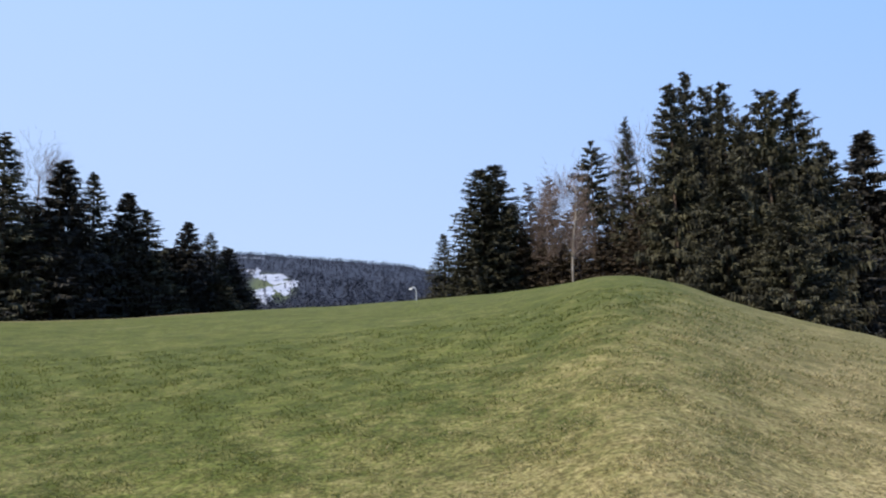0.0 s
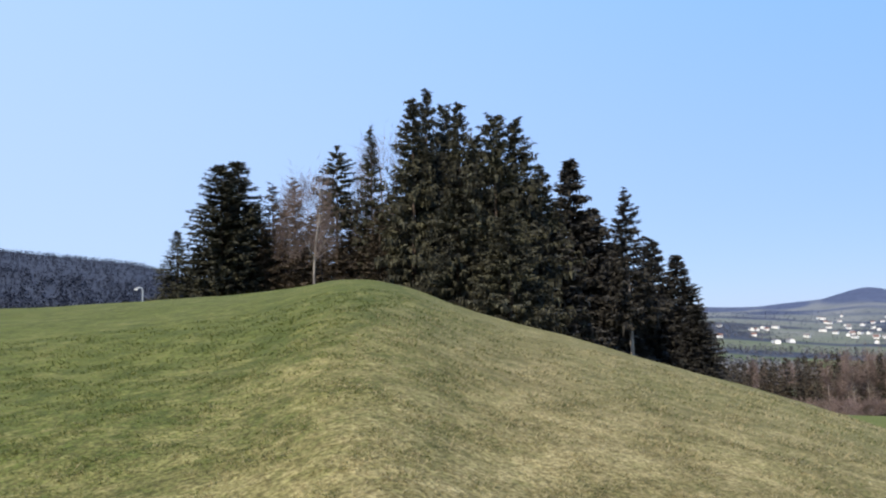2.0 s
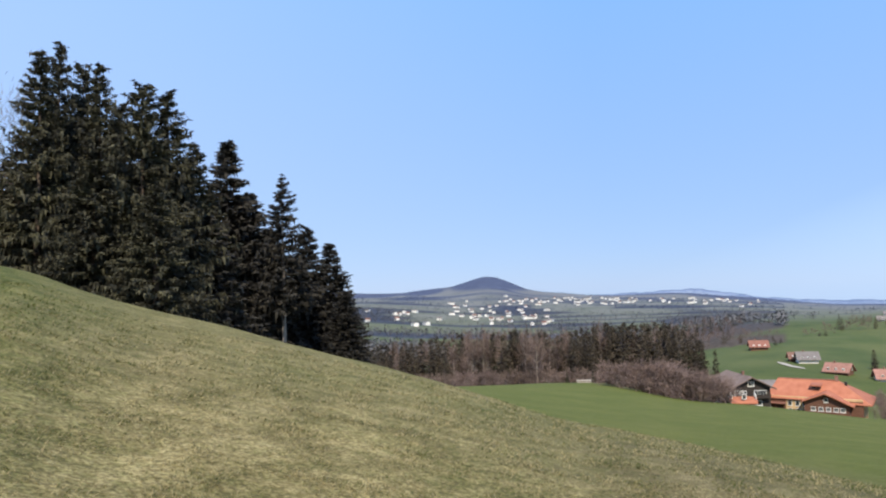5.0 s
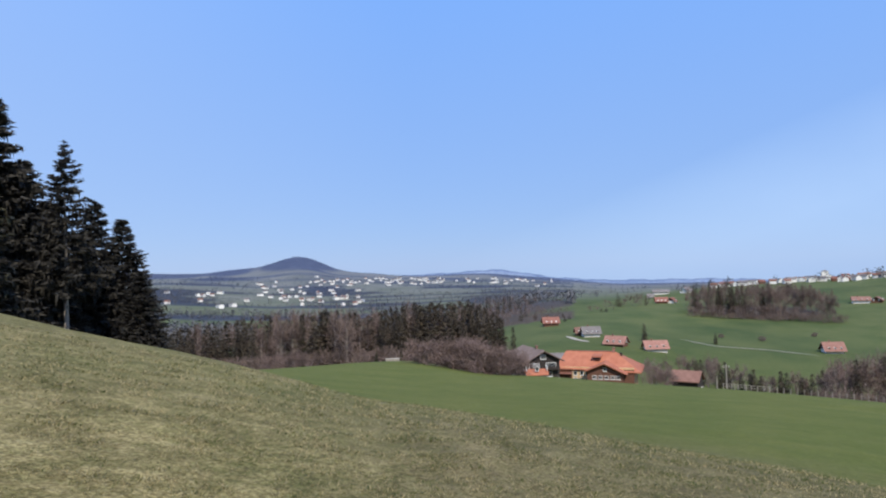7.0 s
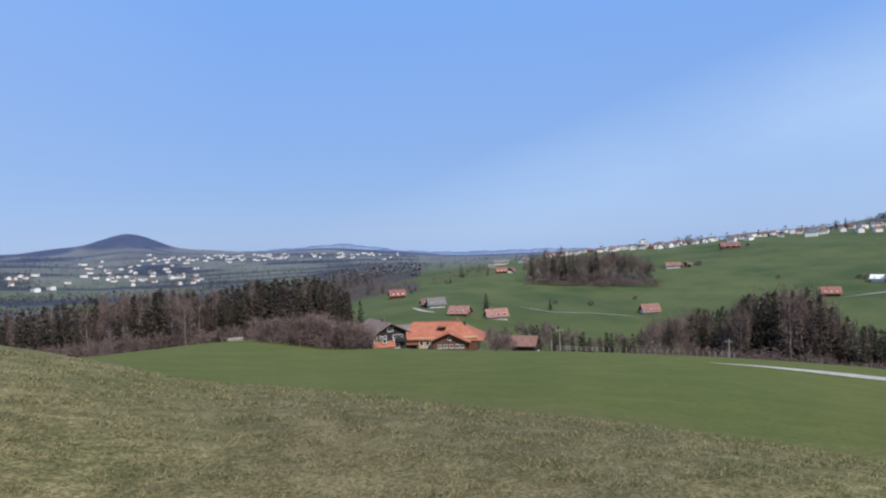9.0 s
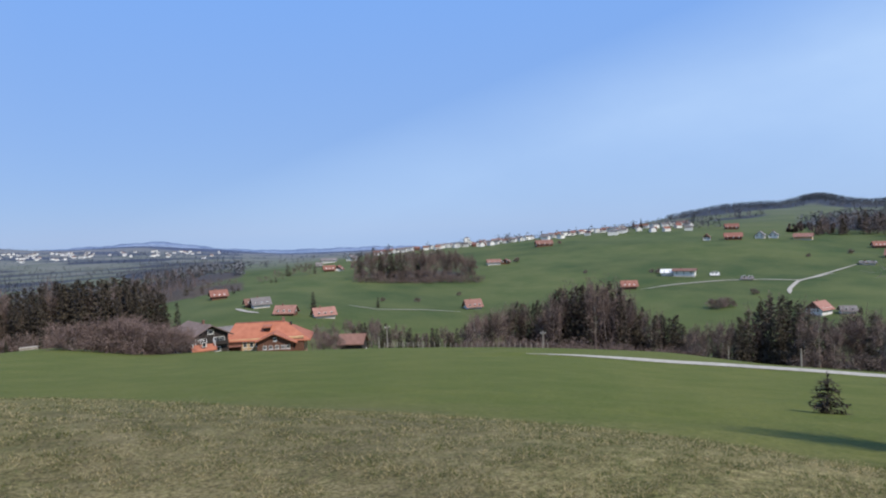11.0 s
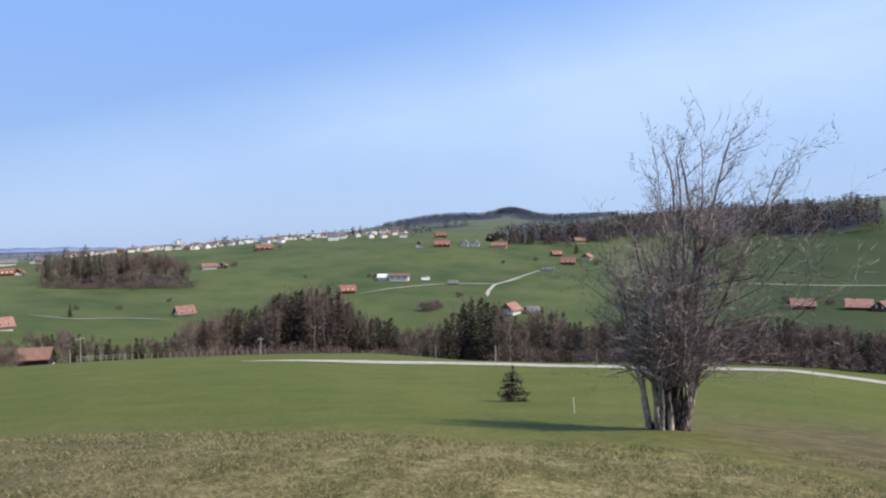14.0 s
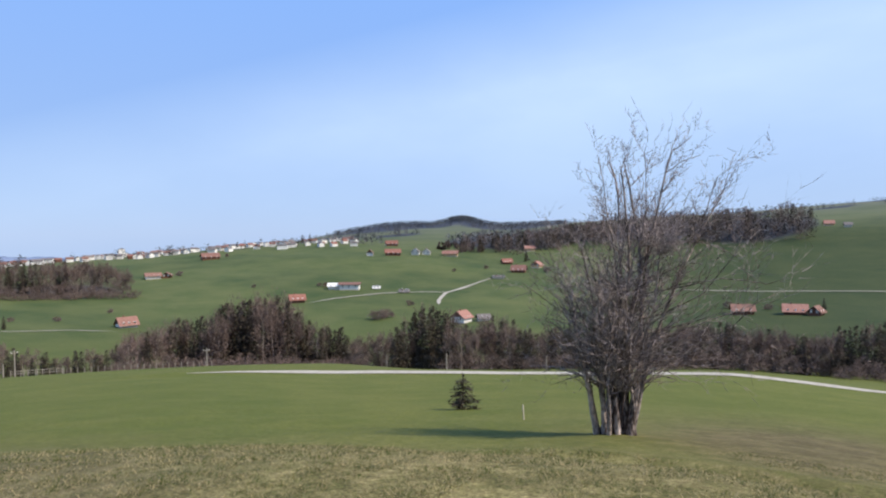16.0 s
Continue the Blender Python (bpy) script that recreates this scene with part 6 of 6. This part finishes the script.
for b, sl, near, far, ln, wd, h, rise, wall, roof, turn, label in HOUSES:
    p = on_slope(b, sl, near, far)
    house(p, facing(p) + turn, ln * 0.88, wd * 0.88, h * 0.62, rise * 0.95, wall, roof, label, eave=0.9, gable_mat=T if wall is not W or roof is not RG else None, plinth=wall is not T, group="houses on the slopes", windows=3 if ln > 8 else 2, chimney=ln > 8)

# village on the ridge and the town across the valley: plain small houses, shared by many
def small_house(ln, wd, h, rise, wall, roof, label, group, windows):
    return house(Vector((0, 0, 0)), 0, ln, wd, h, rise, wall, roof, label, "village_house", group, windows=windows, floors=1, chimney=False, plinth=False)


def settle(spots, group, windows, shares):
    kinds = [small_house(11, 9, 5.0, 3.2, W, RB, "white village house with a brown roof", group, windows),
             small_house(13, 9, 5.4, 3.0, W, RG, "white village house with a grey roof", group, windows),
             small_house(10, 8, 4.6, 3.0, T, RR, "brown village house with a red roof", group, windows),
             small_house(18, 11, 6.5, 2.0, W, RG, "long white building in the village", group, windows),
             small_house(11, 9, 5.0, 3.0, W, RR, "white village house with a red roof", group, windows)]
    used = set()
    for p, size in spots:
        k = int(dice.choice(5, p=shares))
        m = Matrix.Translation(p) @ Matrix.Rotation(radians(facing(p) + dice.uniform(-35, 35) + (90 if dice.random() < 0.4 else 0)), 4, "Z")
        if k not in used:
            used.add(k)
            kinds[k].matrix_basis = m @ Matrix.Diagonal((size, size, size, 1))
        else:
            copy_thing(kinds[k], m)
    for k in range(5):
        if k not in used:
            for o in (*kinds[k].children_recursive, kinds[k]):
                bpy.data.objects.remove(o)


spots = []
for k in range(130):
    b = -84.0 - 26 * dice.random()
    spots.append((at(b, 735 + 150 * dice.random()), 0.58))
settle(spots, "houses of the ridge village", 0, (0.44, 0.26, 0.07, 0.11, 0.12))
spots = []
for n, b0, b1, s0, s1, wide, near, far in ((74, -52, -62.5, -0.95, -1.15, 0.3, 1800, 2700), (32, -62, -72, -1.2, -1.5, 0.25, 1700, 2900),
                                           (46, -47.5, -56, -1.9, -2.5, 0.5, 1150, 2100), (12, -40.5, -48, -1.7, -2.3, 0.5, 1100, 2000), (8, -46, -54, -1.1, -1.3, 0.3, 1800, 2600)):
    for k in range(n):
        u = dice.random()
        spots.append((on_slope(b0 + (b1 - b0) * u, s0 + (s1 - s0) * u + wide * float(dice.normal(0, 0.7)), near, far), 0.8))
settle(spots, "houses of the town across the valley", 0, (0.22, 0.50, 0.0, 0.28, 0.0))
p = at(-91.85, 830)
church = thing("church", p, "white church tower above the village", "church")
part("tower", mesh_of("tower", *box(0, 0, 3.4, 6.5, 6.5, 10.8), W), church)
part("spire", mesh_of("spire", [(-3.5, -3.5, 8.8), (3.5, -3.5, 8.8), (3.5, 3.5, 8.8), (-3.5, 3.5, 8.8), (0, 0, 10.2)], [(0, 1, 4), (1, 2, 4), (2, 3, 4), (3, 0, 4), (3, 2, 1, 0)], RG), church)


# ---- lanes, fence, poles ----
def lane(name, points, width, label, lift=0.06):
    """A gravel strip laid over the ground along (bearing, distance) points."""
    b = [q[0] for q in points]
    n = 90
    s = np.linspace(0, len(points) - 1, n)
    bb = np.interp(s, range(len(points)), b)
    dd = np.interp(s, range(len(points)), [q[1] for q in points])
    k = np.hanning(9) / np.hanning(9).sum()
    bb, dd = (np.convolve(np.pad(q, 4, mode="edge"), k, "valid") for q in (bb, dd))
    x, y = -np.sin(np.radians(bb)) * dd, np.cos(np.radians(bb)) * dd
    tx, ty = np.gradient(x), np.gradient(y)
    ln = np.hypot(tx, ty)
    nx, ny = -ty / ln, tx / ln
    v, f = [], []
    taper = np.clip(np.minimum(np.arange(n), np.arange(n)[::-1]) / 14, 0.12, 1) * width
    for j, o in enumerate((-0.5, -0.25, 0, 0.25, 0.5)):
        px, py = x + nx * o * taper, y + ny * o * taper
        z = land(px, py)[0] + lift
        v += list(zip(px.tolist(), py.tolist(), z.tolist()))
    for j in range(4):
        for i in range(n - 1):
            a = j * n + i
            f.append((a, a + 1, a + n + 1, a + n))
    me = mesh_of(name, v, f, GRAVEL, True)
    bm = bmesh.new()
    bm.from_mesh(me)
    for fc in bm.faces:
        if fc.normal.z < 0:
            fc.normal_flip()
    bm.to_mesh(me)
    bm.free()
    return tagged(new(name, me), label, "road", kind="structure")


lane("road_1", [(-b, float(lane_distance(-b))) for b in range(96, 158, 2)], 1.8, "pale gravel lane across the meadow", 0.07)
lane("road_2", [(-105.5, 395), (-108, 410), (-112, 425), (-115, 430), (-117.5, 430), (-119.6, 470), (-122, 520)], 1.7, "pale lane on the far slope", 0.35)
lane("road_3", [(-116.6, 385), (-116.6, 400), (-117.2, 428), (-119.6, 462)], 2.2, "pale lane climbing the far slope", 0.35)
lane("road_4", [(-134, 455), (-142, 452), (-150, 455), (-156, 455)], 1.9, "pale lane along the far slope", 0.35)
lane("road_6", [(-81.5, 345), (-84, 335), (-88, 338), (-91.5, 335)], 1.0, "faint pale track on the far slope", 0.25)
lane("road_5", [(-72.7, 335), (-73.6, 320), (-74.6, 312)], 2.6, "pale lane to the white house", 0.3)


def post(name, place, h, r, mat, label, group="", lean=(0, 0), arm=False, category="post"):
    ob = thing(name, place, label, category, group=group)
    ob.rotation_euler = (*lean, radians(facing(place)))
    part("shaft", stem_mesh("shaft", [prism((0, 0, -0.3), (0, 0, h), r, r * 0.85, 8), prism((0, 0, h), (0, 0, h + r * 0.5), r * 0.85, r * 0.2, 8)], mat), ob)
    if arm:
        part("crossarm", mesh_of("crossarm", *box(0, 0, h - 0.5, 1.3, 0.1, 0.12), mat), ob)
        ins = mesh_of("insulator", *box(0, 0, 0, 0.09, 0.09, 0.2), PAINT)
        for x in (-0.55, 0.55):
            part("insulator", ins, ob).location = (x, 0, h - 0.34)
    return ob


for b, d, h in ((-84.85, 155, 5.2), (-84.15, 160, 2.8), (-97.85, 150, 3.8), (-117.2, 120, 2.8)):
    post("power_pole", at(b, d), h, 0.13, POST_WOOD, "weathered wooden power pole at the meadow's edge", "power poles", arm=h > 3, category="pole")
def wire(name, ends, sag, label):
    """A cable hung between two points."""
    a, b = (Vector(e) for e in ends)
    pts = [a.lerp(b, k / 10) - Vector((0, 0, sag * 4 * (k / 10) * (1 - k / 10))) for k in range(11)]
    tagged(new(name, stem_mesh(name, [prism(pts[k], pts[k + 1], 0.022, 0.022, 3) for k in range(10)], WALL_DARK)), label, "cable", group="power cables")


for h in (2.5, 2.1):
    for (b0, d0), (b1, d1) in (((-117.2, 120), (-125.5, 128)), ((-117.2, 120), (-112.2, 150))):
        wire("power_cable", (at(b0, d0) + Vector((0, 0, h)), at(b1, d1) + Vector((0, 0, h))), 0.35, "thin dark power cable hung beside the lane")
for b, d in ((-125.5, 128), (-112.2, 150)):
    post("power_pole", at(b, d), 2.8, 0.10, POST_WOOD, "weathered wooden power pole at the meadow's edge", "power poles", category="pole")
for k in range(30):
    b = -85.2 - 13.0 * k / 29
    post("fence_post", at(b, 150), 1.1, 0.07, POST_WOOD, "grey wooden fence post at the meadow's edge", "fence posts", (dice.normal(0, 0.04), 0))
rail_ends = [at(-84.6 - 0.8 * k, 149.6) for k in range(5)]
fence = thing("fence", rail_ends[0], "grey two-rail wooden fence near the farm", "fence")
for k in range(5):
    o = rail_ends[k] - rail_ends[0]
    part("post", stem_mesh("post", [prism(o + Vector((0, 0, -0.3)), o + Vector((0, 0, 1.2)), 0.07, 0.06, 6)], POST_WOOD), fence)
    if k:
        for z in (0.55, 1.05):
            part("rail", stem_mesh("rail", [prism(rail_ends[k - 1] - rail_ends[0] + Vector((0, 0, z)), o + Vector((0, 0, z)), 0.045, 0.045, 6)], POST_WOOD), fence)
stake_at = on_slope(-123.5, -15.2, 14, 50)
sd = math.hypot(stake_at.x, stake_at.y)
post("stake", stake_at, sd * math.tan(radians(1.25)), 0.028, POST_PALE, "pale wooden stake in the meadow", lean=(0, 0.06))

# timber stack at the edge of the wood
p = at(-58.4, 176)
stack = thing("timber_stack", p, "low stack of grey timber at the wood's edge", "timber", facing(p))
beam = stem_mesh("beam", [prism((-1.9, 0, 0), (1.9, 0, 0), 0.19, 0.17, 8)], POST_WOOD)
for k in range(6):
    part("beam", beam, stack).location = (0.1 * (k % 2), 0.4 * (k % 3) - 0.4, 0.2 + 0.36 * (k // 3))
for b, d, s in ((-59.1, 172, 0.16), (-50.9, 176, 0.2), (-57.0, 178, 0.14)):
    plant("young_spruce", CONE[0], at(b, d), "small dark spruce at the wood's edge", "tree", TC, 33 * b, (s * 1.1, s * 1.1, s), group="young spruces at the wood")

# street lamp with a bent neck behind the brow
p = at(4.45, 52)
lamp = thing("street_lamp", p, "grey street lamp with a bent neck behind the brow", "lamp")
lh = 52 * math.tan(radians(2.85)) - p.z
bend = [prism((0, 0, -0.3), (0, 0, lh - 0.25), 0.05, 0.045, 8)]
prev = Vector((0, 0, lh - 0.25))
for k in range(1, 7):
    a = math.pi * 0.75 * k / 6
    q = Vector((-0.22 * (1 - math.cos(a)), 0, lh - 0.25 + 0.25 * math.sin(a)))
    bend.append(prism(prev, q, 0.045, 0.045, 8))
    prev = q
part("pole", stem_mesh("pole", bend, METAL), lamp)
hv, hf = box(prev.x - 0.06, 0, prev.z - 0.05, 0.2, 0.14, 0.1)
part("head", mesh_of("head", hv, hf, PAINT), lamp)

# snow left on the far hillside
def snow_patch(name, bearing, d, wb, wd, label):
    rng = np.random.default_rng(3)
    rim = []
    for k in range(40):
        a = 6.283 * k / 40
        r = 1 + 0.25 * math.sin(3 * a + 1) + 0.12 * math.sin(7 * a) + rng.normal(0, 0.05)
        rim.append((bearing + wb * r * math.cos(a), d + wd * r * math.sin(a)))
    v, f = [], []
    for s in np.linspace(1, 0.02, 9):
        for b, r in rim:
            x, y = (-math.sin(radians(bearing + (b - bearing) * s)), math.cos(radians(bearing + (b - bearing) * s)))
            rr = d + (r - d) * s
            v.append((x * rr, y * rr, ground(x * rr, y * rr) + 0.5 * (1 - s * s) + 0.05))
    for i in range(8):
        for k in range(40):
            b = (k + 1) % 40
            f.append((i * 40 + k, i * 40 + b, i * 40 + 40 + b, i * 40 + 40 + k))
    tagged(new(name, mesh_of(name, v, f, SNOW, True)), label, "snow", kind="structure")


for k, (b, d, wb, wd) in enumerate(((16.9, 830, 0.9, 60), (15.3, 880, 0.7, 45), (16.2, 960, 1.2, 40), (14.6, 930, 0.5, 30), (17.6, 1000, 0.5, 40), (17.9, 1250, 1.2, 30))):
    snow_patch("snow_%d" % (k + 1), b, d, wb, wd, "patch of old snow on the far hillside")


# ---- short turf on the hill ----
def turf():
    rng = np.random.default_rng(23)
    n = 460000
    az = np.radians(rng.uniform(-156, 42, n))
    d = 2.6 * (15 / 2.6) ** rng.random(n)
    x, y = -np.sin(az) * d, np.cos(az) * d
    z, w = land(x, y)
    clump = patchy(x, y, 0.23) + 0.6 * patchy(y + 3, x, 0.09) + rng.normal(0, 0.32, n)
    keep = (w > 0.45) & (clump > 0.0)
    x, y, z, d, clump = (q[keep] for q in (x, y, z, d, clump))
    m = len(x)
    grow_by = np.clip(d / 7, 0.7, 1.6)
    a = rng.uniform(0, 6.283, m)
    h = rng.uniform(0.014, 0.038, m) * np.clip(0.7 + 0.5 * clump, 0.5, 1.6) * np.sqrt(grow_by)
    lie = rng.uniform(0.9, 2.8, m)
    v = np.stack([np.cos(a) * h * lie, np.sin(a) * h * lie, h], 1)
    b = a + rng.normal(1.57, 0.4, m)
    s = 0.0058 * grow_by * rng.uniform(0.6, 1.4, m)
    w = np.stack([np.cos(b) * s, np.sin(b) * s, np.zeros(m)], 1)
    p = np.stack([x, y, z - 0.006], 1)
    me = tri_mesh("turf", np.stack([p - w, p + w, p + v], 1), BLADE)
    me.attributes.new("dryness", "FLOAT", "POINT").data.foreach_set("value", np.repeat(dry_turf(x, y), 3).astype(np.float32))
    tagged(new("turf", me), "short dry spring turf on the hill", "grass", kind="stuff")


turf()
